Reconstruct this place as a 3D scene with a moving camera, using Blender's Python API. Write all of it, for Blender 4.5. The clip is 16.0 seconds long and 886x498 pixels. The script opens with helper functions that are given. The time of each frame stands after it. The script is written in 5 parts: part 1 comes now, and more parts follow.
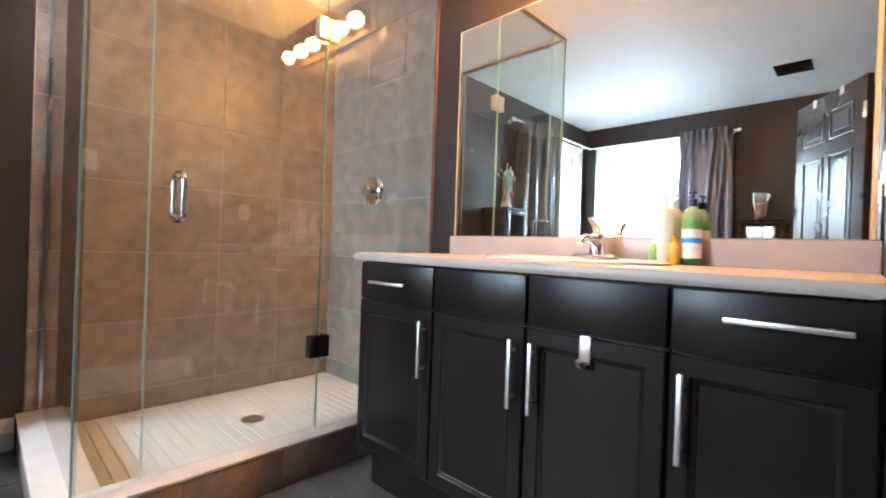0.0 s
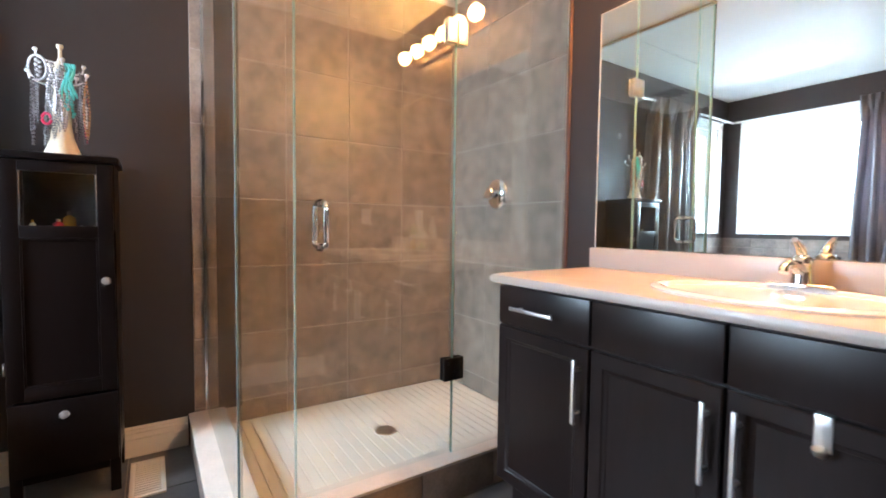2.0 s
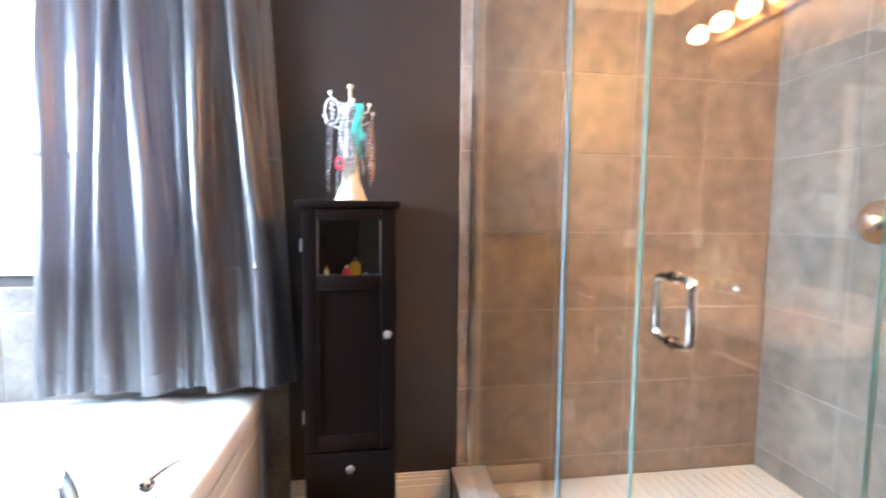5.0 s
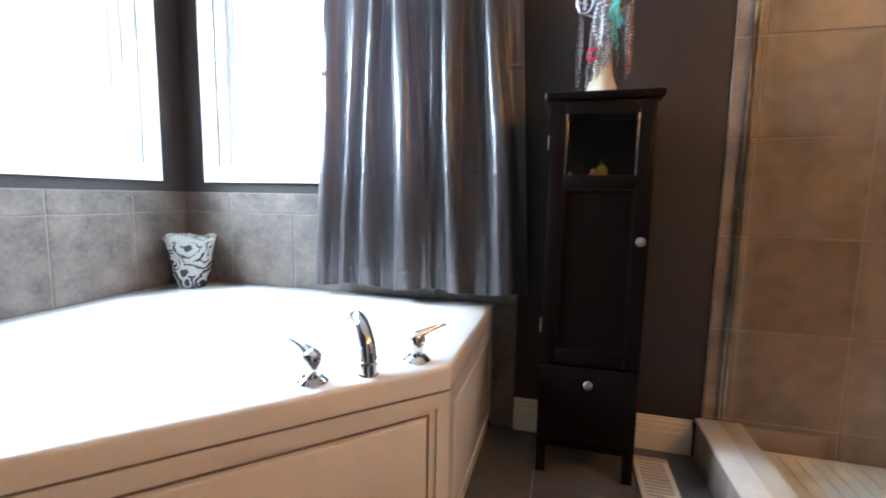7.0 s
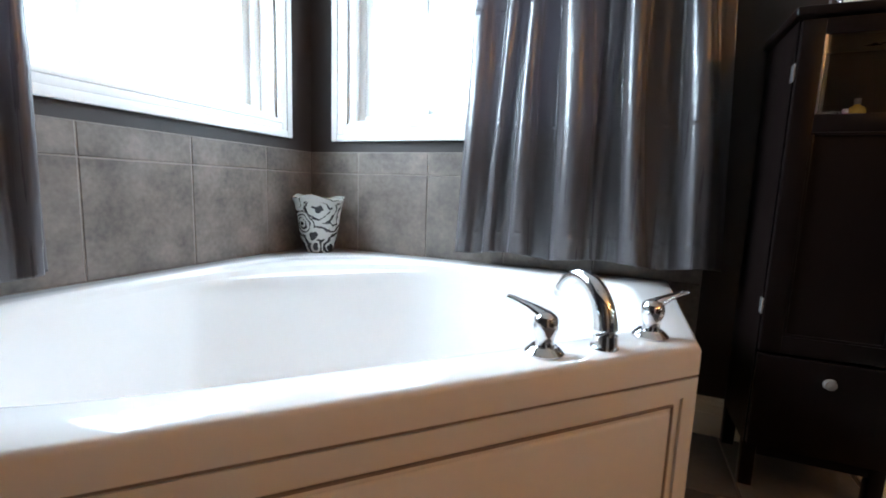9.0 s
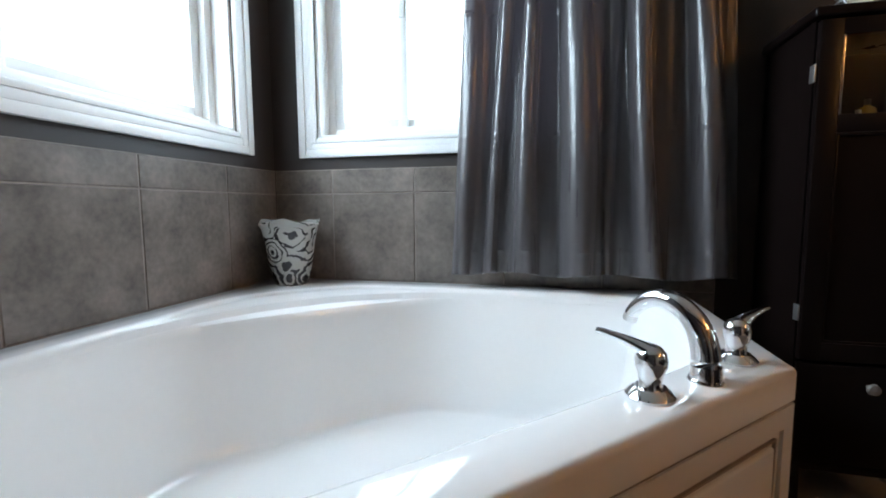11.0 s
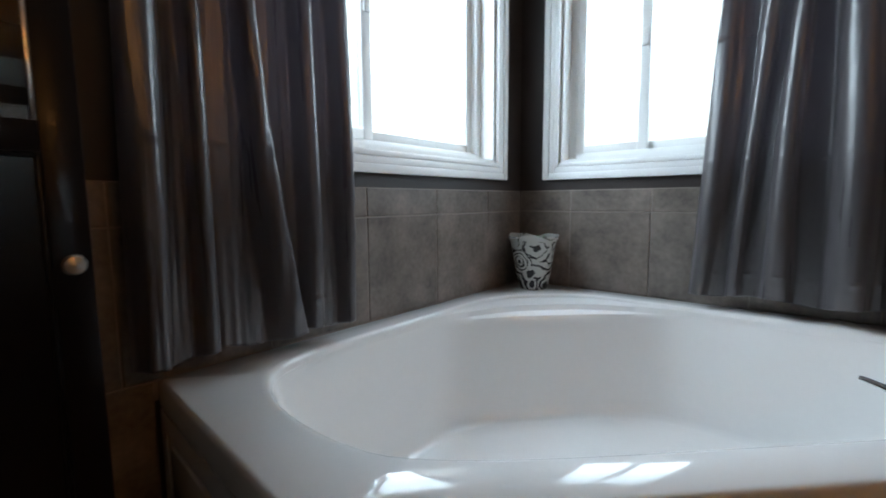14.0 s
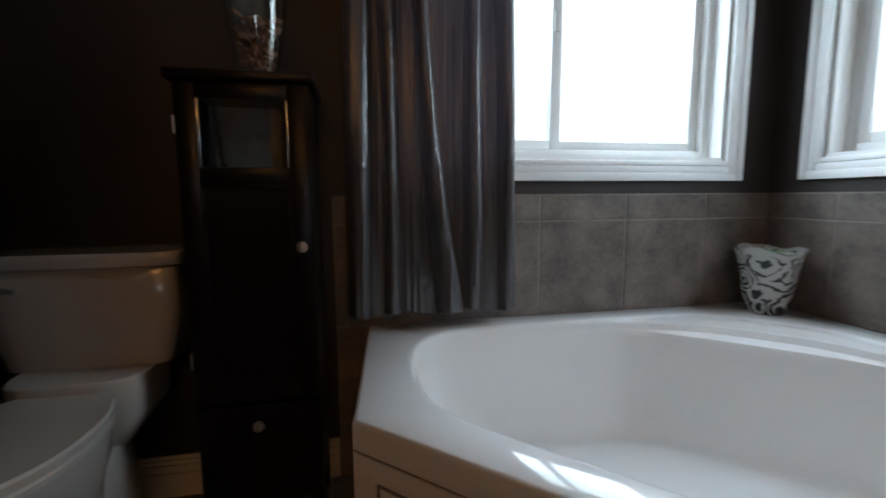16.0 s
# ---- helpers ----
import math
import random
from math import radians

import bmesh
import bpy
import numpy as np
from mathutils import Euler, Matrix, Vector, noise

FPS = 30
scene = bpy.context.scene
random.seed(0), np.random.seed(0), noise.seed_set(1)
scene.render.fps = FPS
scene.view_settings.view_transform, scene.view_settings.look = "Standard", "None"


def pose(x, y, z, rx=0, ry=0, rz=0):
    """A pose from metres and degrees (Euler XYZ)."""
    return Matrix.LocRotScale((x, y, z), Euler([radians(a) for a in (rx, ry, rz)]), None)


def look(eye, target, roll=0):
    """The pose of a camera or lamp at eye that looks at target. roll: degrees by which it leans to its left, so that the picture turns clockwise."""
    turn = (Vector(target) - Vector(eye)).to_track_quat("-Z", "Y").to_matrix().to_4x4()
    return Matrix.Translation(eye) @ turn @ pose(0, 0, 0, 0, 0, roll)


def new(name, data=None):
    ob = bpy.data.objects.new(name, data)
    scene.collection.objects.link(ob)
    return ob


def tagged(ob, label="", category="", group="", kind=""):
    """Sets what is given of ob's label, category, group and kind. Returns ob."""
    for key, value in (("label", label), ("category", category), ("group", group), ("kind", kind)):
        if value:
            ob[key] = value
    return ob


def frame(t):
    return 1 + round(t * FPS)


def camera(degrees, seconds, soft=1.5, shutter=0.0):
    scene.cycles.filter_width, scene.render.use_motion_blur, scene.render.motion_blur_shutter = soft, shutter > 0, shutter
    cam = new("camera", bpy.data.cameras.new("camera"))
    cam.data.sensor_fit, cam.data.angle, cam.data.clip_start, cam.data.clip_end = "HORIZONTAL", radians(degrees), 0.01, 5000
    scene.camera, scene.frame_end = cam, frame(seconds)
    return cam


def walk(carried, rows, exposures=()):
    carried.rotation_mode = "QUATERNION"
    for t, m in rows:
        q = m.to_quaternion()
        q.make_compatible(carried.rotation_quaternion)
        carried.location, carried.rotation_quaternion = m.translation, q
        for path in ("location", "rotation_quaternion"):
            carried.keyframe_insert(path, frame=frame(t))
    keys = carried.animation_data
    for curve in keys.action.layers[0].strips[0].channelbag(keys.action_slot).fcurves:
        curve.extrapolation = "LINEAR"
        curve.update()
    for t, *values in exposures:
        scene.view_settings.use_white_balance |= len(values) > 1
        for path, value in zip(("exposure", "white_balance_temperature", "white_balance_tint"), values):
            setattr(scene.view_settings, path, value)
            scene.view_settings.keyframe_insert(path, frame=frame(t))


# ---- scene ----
cam = camera(90.2, 16.0, soft=1.8, shutter=0.5)
PATH = [
    (0, (0.341, 0.034, 0.91), (1.787, 1.415, 0.901), 2.0),
    (0.5, (0.33, 0.07, 0.935), (1.679, 1.546, 0.923), 0.6),
    (1, (0.294, 0.097, 0.952), (1.528, 1.67, 0.925), 0.3),
    (1.5, (0.294, 0.142, 0.991), (1.439, 1.781, 0.937), 0.2),
    (2, (0.326, 0.238, 1.044), (1.426, 1.905, 0.943), 0.7),
    (2.5, (0.386, 0.367, 1.108), (1.401, 2.085, 0.977), 0.5),
    (3, (0.432, 0.478, 1.182), (1.357, 2.246, 1.043), 0.7),
    (3.5, (0.428, 0.564, 1.244), (1.232, 2.39, 1.107), 1.2),
    (4, (0.367, 0.637, 1.279), (1.027, 2.519, 1.135), 1.3),
    (4.5, (0.27, 0.747, 1.288), (0.772, 2.677, 1.135), 0.6),
    (5, (0.159, 0.791, 1.244), (0.433, 2.766, 1.091), 0.5),
    (7.3, (-0.096, 0.867, 0.929), (-0.693, 2.761, 0.689), 1.1),
    (7.5, (-0.123, 0.902, 0.919), (-0.771, 2.779, 0.68), 1.3),
    (8, (-0.222, 0.961, 0.871), (-0.977, 2.798, 0.632), 2.4),
    (8.5, (-0.368, 0.951, 0.833), (-1.145, 2.775, 0.57), 2.3),
    (9, (-0.493, 0.924, 0.81), (-1.236, 2.761, 0.539), 2.0),
    (11.3, (-0.801, 1.022, 0.8), (-1.239, 2.968, 0.646), -0.3),
    (11.5, (-0.834, 1.014, 0.782), (-1.255, 2.965, 0.65), -0.2),
    (12, (-0.859, 1.007, 0.793), (-1.344, 2.942, 0.663), 0.7),
    (12.5, (-0.859, 0.988, 0.825), (-1.524, 2.868, 0.671), 0.4),
    (13, (-0.836, 0.906, 0.867), (-1.752, 2.675, 0.684), 0.7),
    (13.5, (-0.807, 0.806, 0.903), (-1.928, 2.451, 0.709), -0.7),
    (14, (-0.755, 0.738, 0.912), (-2.041, 2.254, 0.696), -0.4),
    (14.5, (-0.64, 0.742, 0.895), (-2.131, 2.056, 0.673), 1.4),
    (15, (-0.483, 0.843, 0.918), (-2.17, 1.895, 0.695), 1.6),
    (15.5, (-0.412, 0.919, 0.928), (-2.243, 1.69, 0.702), 0.7),
    (16, (-0.376, 1.023, 0.953), (-2.325, 1.403, 0.716), -0.4),
]
walk(cam, [(t, look(eye, target, roll)) for t, eye, target, roll in PATH],
     exposures=[(0.0, 1.8, 5950, 10), (3.0, 1.9, 5900, 10), (3.5, 2.12, 5800, 10), (4.0, 2.36, 5700, 10), (5.2, 2.52, 5650, 10), (7.3, 1.10, 6050, 10), (9.2, 0.54, 6300, 10), (11.4, -0.23, 6500, 10),
                (12.5, -0.40, 6500, 10), (14.0, -0.72, 6500, 10), (16.0, -0.85, 6500, 10)])

# ---- light ----
world = bpy.data.worlds.new("sky")
scene.world = world
world.use_nodes = True
_sky = world.node_tree.nodes.new("ShaderNodeTexSky")
_sky.sky_type = "NISHITA"
_sky.sun_disc = False
_sky.sun_elevation = radians(50)
_sky.sun_rotation = radians(160)
world.node_tree.links.new(_sky.outputs[0], world.node_tree.nodes["Background"].inputs[0])
world.node_tree.nodes["Background"].inputs[1].default_value = 0.12

# plan of the room: x east, y north, faces of the finished surfaces
WEST, NORTH, SOUTH, CEIL = -1.868, 2.64, 0.0, 2.45
FLOOR = -0.02
EAST_S = 1.965      # shower side of the east wall
EAST_V = 1.90       # vanity side
GLASS = 1.655       # front glass of the shower
WALL = 0.14
WIN_W = (1.12, 2.504, 1.005, 2.20)     # outer casing, along y, then z
WIN_N = (-1.75, -0.55, 1.005, 2.20)    # outer casing, along x
CASE = 0.075
DAY = 106.0
BULB = 88.0


def daylight(name, m, w, h, power):
    d = bpy.data.lights.new(name, "AREA")
    d.shape, d.size, d.size_y, d.energy = "RECTANGLE", w, h, power
    d.color = (0.70, 0.85, 1.0)
    ob = new(name, d)
    ob.matrix_world = m
    return ob


daylight("window_light_west", pose(WEST - 0.55, (WIN_W[0] + WIN_W[1]) / 2, 2.10, 58, 0, -90), 1.7, 1.5, DAY * 1.9)
daylight("window_light_north", pose((WIN_N[0] + WIN_N[1]) / 2, NORTH + 0.55, 2.05, -66, 0, 0), 1.6, 1.5, DAY * 1.15)


# ---- materials ----
def mat(name, color, rough=0.5, metal=0.0, var=0.1, scale=6.0, fine=60.0, bump=0.0, dirt=0.0, coat=0.0, rand=0.0,
        stretch=(1, 1, 1), sheen=0.0, spec=0.5, gloss_var=0.15):
    """A principled surface with a broad and a fine variation in tone, gloss and relief, in metres."""
    m = bpy.data.materials.new(name)
    m.use_nodes = True
    nt = m.node_tree
    b = nt.nodes["Principled BSDF"]
    L = nt.links.new
    tc = nt.nodes.new("ShaderNodeTexCoord")
    mp = nt.nodes.new("ShaderNodeMapping")
    mp.inputs["Scale"].default_value = stretch
    geo = nt.nodes.new("ShaderNodeNewGeometry")
    L(geo.outputs["Position"], mp.inputs[0])
    n1 = nt.nodes.new("ShaderNodeTexNoise")
    n1.inputs["Scale"].default_value, n1.inputs["Detail"].default_value = scale, 6
    n2 = nt.nodes.new("ShaderNodeTexNoise")
    n2.inputs["Scale"].default_value, n2.inputs["Detail"].default_value = fine, 4
    for n in (n1, n2):
        L(mp.outputs[0], n.inputs["Vector"])
    add = nt.nodes.new("ShaderNodeMath")
    add.operation = "MULTIPLY_ADD"
    add.inputs[1].default_value = 0.5
    L(n2.outputs[0], add.inputs[0])
    L(n1.outputs[0], add.inputs[2])
    ramp = nt.nodes.new("ShaderNodeMapRange")
    ramp.inputs["From Min"].default_value, ramp.inputs["From Max"].default_value = 0.45, 1.05
    ramp.inputs["To Min"].default_value, ramp.inputs["To Max"].default_value = 1 - var, 1 + var
    L(add.outputs[0], ramp.inputs["Value"])
    last = ramp.outputs[0]
    if rand:
        oi = nt.nodes.new("ShaderNodeObjectInfo")
        rr = nt.nodes.new("ShaderNodeMapRange")
        rr.inputs["To Min"].default_value, rr.inputs["To Max"].default_value = 1 - rand, 1 + rand
        L(oi.outputs["Random"], rr.inputs["Value"])
        mu = nt.nodes.new("ShaderNodeMath")
        mu.operation = "MULTIPLY"
        L(last, mu.inputs[0])
        L(rr.outputs[0], mu.inputs[1])
        last = mu.outputs[0]
    vm = nt.nodes.new("ShaderNodeVectorMath")
    vm.operation = "SCALE"
    vm.inputs[0].default_value = color
    L(last, vm.inputs["Scale"])
    L(vm.outputs[0], b.inputs["Base Color"])
    rg = nt.nodes.new("ShaderNodeMapRange")
    rg.inputs["From Min"].default_value, rg.inputs["From Max"].default_value = 0.3, 0.7
    rg.inputs["To Min"].default_value, rg.inputs["To Max"].default_value = max(rough * (1 - gloss_var), 0.0), min(rough * (1 + gloss_var) + dirt, 1)
    L(n1.outputs[0], rg.inputs["Value"])
    L(rg.outputs[0], b.inputs["Roughness"])
    b.inputs["Metallic"].default_value = metal
    b.inputs["Coat Weight"].default_value = coat
    b.inputs["Coat Roughness"].default_value = 0.08
    b.inputs["Sheen Weight"].default_value = sheen
    b.inputs["Specular IOR Level"].default_value = spec
    if bump:
        bp = nt.nodes.new("ShaderNodeBump")
        bp.inputs["Strength"].default_value, bp.inputs["Distance"].default_value = 0.6, bump
        L(add.outputs[0], bp.inputs["Height"])
        L(bp.outputs[0], b.inputs["Normal"])
    return m


def glass_mat(name, tint=(0.955, 0.988, 0.980)):
    """Thin clear sheet: straight through, with its reflection by Fresnel."""
    m = bpy.data.materials.new(name)
    m.use_nodes = True
    nt = m.node_tree
    out = nt.nodes["Material Output"]
    nt.nodes.remove(nt.nodes["Principled BSDF"])
    tr = nt.nodes.new("ShaderNodeBsdfTransparent")
    tr.inputs[0].default_value = (*tint, 1)
    gl = nt.nodes.new("ShaderNodeBsdfGlossy")
    gl.inputs["Roughness"].default_value = 0.0
    lw = nt.nodes.new("ShaderNodeLayerWeight")
    lw.inputs[0].default_value = 0.5
    pw = nt.nodes.new("ShaderNodeMath")
    pw.operation = "POWER"
    pw.inputs[1].default_value = 5.0
    nt.links.new(lw.outputs["Facing"], pw.inputs[0])
    fr = nt.nodes.new("ShaderNodeMath")
    fr.operation = "MULTIPLY_ADD"
    fr.inputs[1].default_value, fr.inputs[2].default_value = 0.93, 0.068
    nt.links.new(pw.outputs[0], fr.inputs[0])
    mx = nt.nodes.new("ShaderNodeMixShader")
    nt.links.new(fr.outputs[0], mx.inputs[0])
    nt.links.new(tr.outputs[0], mx.inputs[1])
    nt.links.new(gl.outputs[0], mx.inputs[2])
    nt.links.new(mx.outputs[0], out.inputs[0])
    return m


def emit_mat(name, color, strength):
    m = bpy.data.materials.new(name)
    m.use_nodes = True
    b = m.node_tree.nodes["Principled BSDF"]
    b.inputs["Base Color"].default_value = (0.9, 0.9, 0.88, 1)
    b.inputs["Emission Color"].default_value = (*color, 1)
    b.inputs["Emission Strength"].default_value = strength
    return m


M_WALL = mat("brown_wall_paint", (0.0285, 0.0192, 0.016), 0.55, var=0.08, scale=2.5, fine=220, bump=0.0006)
M_CEIL = mat("ceiling_paint", (0.68, 0.67, 0.63), 0.8, var=0.04, scale=2, fine=180, bump=0.0006)
M_TILE = mat("brown_stone_tile", (0.278, 0.217, 0.172), 0.40, var=0.33, scale=13, fine=110, bump=0.0012, rand=0.08)
M_TUBTILE = mat("taupe_stone_tile", (0.160, 0.132, 0.112), 0.42, var=0.50, scale=10, fine=60, bump=0.0012, rand=0.07)
M_FLOORTILE = mat("grey_floor_tile", (0.115, 0.105, 0.098), 0.38, var=0.25, scale=6, fine=60, bump=0.001, rand=0.08)
M_GROUT = mat("grout", (0.40, 0.345, 0.30), 0.9, var=0.15, scale=12, fine=200, bump=0.0008)
M_TUBGROUT = mat("taupe_grout", (0.27, 0.23, 0.20), 0.9, var=0.15, scale=12, fine=200, bump=0.0008)
# reddish tone of an added strip that shows the wall edge's warm glow
M_LITEDGE = mat("added_lit_edge_tone", (0.115, 0.055, 0.038), 0.5, var=0.12, scale=8, fine=90)
M_CURB = mat("curb_stone", (0.62, 0.55, 0.48), 0.35, var=0.12, scale=10, fine=90, bump=0.0005)
M_TRIM = mat("white_trim_paint", (0.84, 0.84, 0.82), 0.35, var=0.04, scale=5, fine=120)
M_CREAM = mat("cream_trim_paint", (0.70, 0.63, 0.52), 0.4, var=0.06, scale=5, fine=120)
M_WOOD = mat("espresso_wood", (0.0115, 0.0066, 0.0060), 0.36, var=0.40, scale=5, fine=70, bump=0.0003, stretch=(1, 1, 0.12), coat=0.0, spec=0.30)
M_CABWOOD = mat("dark_cabinet_wood", (0.0054, 0.0032, 0.0029), 0.30, spec=0.17, var=0.35, scale=5, fine=80, bump=0.0003, stretch=(1, 1, 0.12), coat=0.02)
M_COUNTER = mat("laminate_counter", (0.46, 0.385, 0.335), 0.34, var=0.02, scale=3, fine=400, gloss_var=0.02)
M_ACRYL = mat("white_acrylic", (0.80, 0.79, 0.77), 0.07, var=0.02, scale=3, fine=60, coat=0.15)
M_PORC = mat("bisque_porcelain", (0.47, 0.43, 0.385), 0.10, var=0.02, scale=3, fine=60, coat=0.5)
M_PAN = mat("shower_base_acrylic", (0.74, 0.70, 0.62), 0.35, var=0.05, scale=6, fine=90)
M_CHROME = mat("chrome", (0.82, 0.83, 0.85), 0.06, 1.0, var=0.03, scale=10, fine=90)
M_STEEL = mat("brushed_nickel", (0.86, 0.86, 0.85), 0.36, 1.0, var=0.06, scale=20, fine=200)
# dark tone for the shade in the tub apron's gap and grooves
M_GAPSHADE = mat("painted_gap_shade", (0.22, 0.18, 0.16), 0.7, var=0.1)
# bright tone standing in for the window's reflection on the pane beads
M_BEADGLINT = mat("window_glint_bead", (0.52, 0.53, 0.57), 0.22, 1.0, var=0.1)
# glossy tone of the strip added for the glint on the glass corner
M_CORNERGLINT = mat("corner_glint", (0.14, 0.21, 0.23), 0.12, var=0.1, spec=0.6)
M_BLACK = mat("black_metal", (0.012, 0.012, 0.013), 0.35, 0.3, var=0.1)
M_MIRROR = mat("mirror_silver", (0.90, 0.92, 0.90), 0.0, 1.0, var=0.0)
M_GLASS = glass_mat("clear_glass")
M_EDGE = mat("glass_edge", (0.36, 0.58, 0.56), 0.12, var=0.15, scale=14, fine=60)
M_BULB = emit_mat("lit_frosted_bulb", (1.0, 0.44, 0.115), BULB)
M_CURTAIN = mat("satin_curtain", (0.078, 0.070, 0.072), 0.30, 0.10, var=0.16, scale=34, fine=150, bump=0.0045, sheen=0.12, spec=1.0, gloss_var=0.12, stretch=(1, 1, 0.045))


def let_light_through(m, share, color):
    """Cloth that lets a little of the daylight behind it through."""
    nt = m.node_tree
    tl = nt.nodes.new("ShaderNodeBsdfTranslucent")
    tl.inputs[0].default_value = (*color, 1)
    mx = nt.nodes.new("ShaderNodeMixShader")
    mx.inputs[0].default_value = share
    nt.links.new(nt.nodes["Principled BSDF"].outputs[0], mx.inputs[1])
    nt.links.new(tl.outputs[0], mx.inputs[2])
    nt.links.new(mx.outputs[0], nt.nodes["Material Output"].inputs[0])


let_light_through(M_CURTAIN, 0.16, (0.42, 0.395, 0.445))


# ---- building helpers ----
def box(bm, lo, hi, bevel=0.0, seg=2):
    lo, hi = Vector(lo), Vector(hi)
    r = bmesh.ops.create_cube(bm, size=1, matrix=Matrix.Translation((lo + hi) / 2) @ Matrix.Diagonal((*(hi - lo), 1)))
    if bevel:
        e = {x for v in r["verts"] for x in v.link_edges}
        bmesh.ops.bevel(bm, geom=list(e), offset=bevel, segments=seg, profile=0.5, affect="EDGES")
    return bm


def boxes(*specs, bevel=0.0):
    bm = bmesh.new()
    for lo, hi in specs:
        box(bm, lo, hi, bevel)
    return bm


def rod(bm, a, b, r, n=16, r2=None):
    a, b = Vector(a), Vector(b)
    d = b - a
    m = Matrix.Translation((a + b) / 2) @ d.to_track_quat("Z", "Y").to_matrix().to_4x4()
    bmesh.ops.create_cone(bm, cap_ends=True, segments=n, radius1=r, radius2=r if r2 is None else r2, depth=d.length, matrix=m)
    return bm


def lathe(bm, profile, n=28, m=Matrix.Identity(4)):
    """Turned solid: profile of (radius, height)."""
    rings = []
    for r, z in profile:
        rings.append([bm.verts.new(m @ Vector((r * math.cos(2 * math.pi * i / n), r * math.sin(2 * math.pi * i / n), z))) for i in range(n)])
    for p, q in zip(rings, rings[1:]):
        for i in range(n):
            bm.faces.new((p[i], p[(i + 1) % n], q[(i + 1) % n], q[i]))
    if profile[0][0] > 1e-4:
        bm.faces.new(rings[0][::-1])
    if profile[-1][0] > 1e-4:
        bm.faces.new(rings[-1])
    return bm


def tube(bm, pts, radii, n=14):
    """Round bar along points, with a radius at each."""
    pts = [Vector(p) for p in pts]
    if not isinstance(radii, (list, tuple)):
        radii = [radii] * len(pts)
    rings, up = [], Vector((0, 0, 1))
    for i, p in enumerate(pts):
        d = (pts[min(i + 1, len(pts) - 1)] - pts[max(i - 1, 0)]).normalized()
        u = d.cross(up)
        if u.length < 0.05:
            u = d.cross(Vector((0, 1, 0)))
        u.normalize()
        w = u.cross(d).normalized()
        rings.append([bm.verts.new(p + radii[i] * (math.cos(2 * math.pi * k / n) * u + math.sin(2 * math.pi * k / n) * w)) for k in range(n)])
    for p, q in zip(rings, rings[1:]):
        for i in range(n):
            bm.faces.new((p[i], p[(i + 1) % n], q[(i + 1) % n], q[i]))
    bm.faces.new(rings[0][::-1])
    bm.faces.new(rings[-1])
    return bm


def mesh_of(name, bm, material, smooth=False):
    bmesh.ops.recalc_face_normals(bm, faces=bm.faces)
    me = bpy.data.meshes.new(name)
    bm.to_mesh(me)
    bm.free()
    me.materials.append(material)
    if smooth:
        for p in me.polygons:
            p.use_smooth = True
        me.set_sharp_from_angle(angle=radians(38))
    return me


def part(name, bm, material, parent=None, label="", smooth=True):
    ob = new(name, mesh_of(name, bm, material, smooth))
    if parent:
        ob.parent = parent
    if label:
        ob["label"] = label
    return ob


def thing(name, label, category, at=(0, 0, 0), turn=0, group="", kind=""):
    ob = new(name)
    ob.matrix_world = pose(*at, 0, 0, turn)
    return tagged(ob, label, category, group, kind)


def structure(name, bm, material, label="", category="wall", smooth=False):
    return tagged(part(name, bm, material, None, "", smooth), label, category, kind="structure")


# ---- room ----
def wall_x(x0, x1, y0, y1, z0, z1, hole=None):
    """Wall along x; hole (x0, x1, z0, z1)."""
    if not hole:
        return boxes(((x0, y0, z0), (x1, y1, z1)))
    a, b, c, d = hole
    s = [((x0, y0, z0), (a, y1, z1)), ((b, y0, z0), (x1, y1, z1)), ((a, y0, d), (b, y1, z1))]
    if c > z0:
        s.append(((a, y0, z0), (b, y1, c)))
    return boxes(*s)


def wall_y(x0, x1, y0, y1, z0, z1, hole=None):
    bm = wall_x(y0, y1, -x1, -x0, z0, z1, hole)
    bmesh.ops.rotate(bm, verts=bm.verts, matrix=Matrix.Rotation(radians(90), 3, "Z"))
    return bm


T = 0.01
opening_n = (WIN_N[0] + CASE, WIN_N[1] - CASE, WIN_N[2] + CASE, WIN_N[3] - CASE)
opening_w = (WIN_W[0] + CASE, WIN_W[1] - CASE, WIN_W[2] + CASE, WIN_W[3] - CASE)
DOOR = (-0.07, 0.61, 2.03)
wall_north = structure("wall_north", wall_x(WEST - WALL, 2.3, NORTH + T, NORTH + T + WALL, -0.15, CEIL, opening_n), M_WALL, "dark brown painted wall, partly tiled")
wall_west = structure("wall_west", wall_y(WEST - T - WALL, WEST - T, SOUTH - WALL, NORTH + T, -0.15, CEIL, opening_w), M_WALL, "dark brown painted wall, tiled above the tub")
wall_east = structure("wall_east", boxes(((EAST_S + T, GLASS - 0.045, -0.15), (2.3, NORTH + T, CEIL)), ((EAST_V, SOUTH - WALL, -0.15), (2.3, GLASS - 0.045, CEIL))), M_WALL, "dark brown painted wall, tiled in the shower")
wall_south = structure("wall_south", wall_x(WEST - T, EAST_V, SOUTH - WALL, SOUTH, -0.15, CEIL, (DOOR[0], DOOR[1], -0.15, DOOR[2])), M_WALL, "dark brown painted wall with a doorway")
ceiling = structure("ceiling", boxes(((WEST - WALL, -1.6, CEIL), (2.3, NORTH + T + WALL, CEIL + 0.12))), M_CEIL, "off-white painted ceiling", "ceiling")
floor = structure("floor", boxes(((WEST - WALL, -1.6, -0.15), (2.3, NORTH + T, FLOOR - 0.008))), M_GROUT, "dark grey tiled floor", "floor")
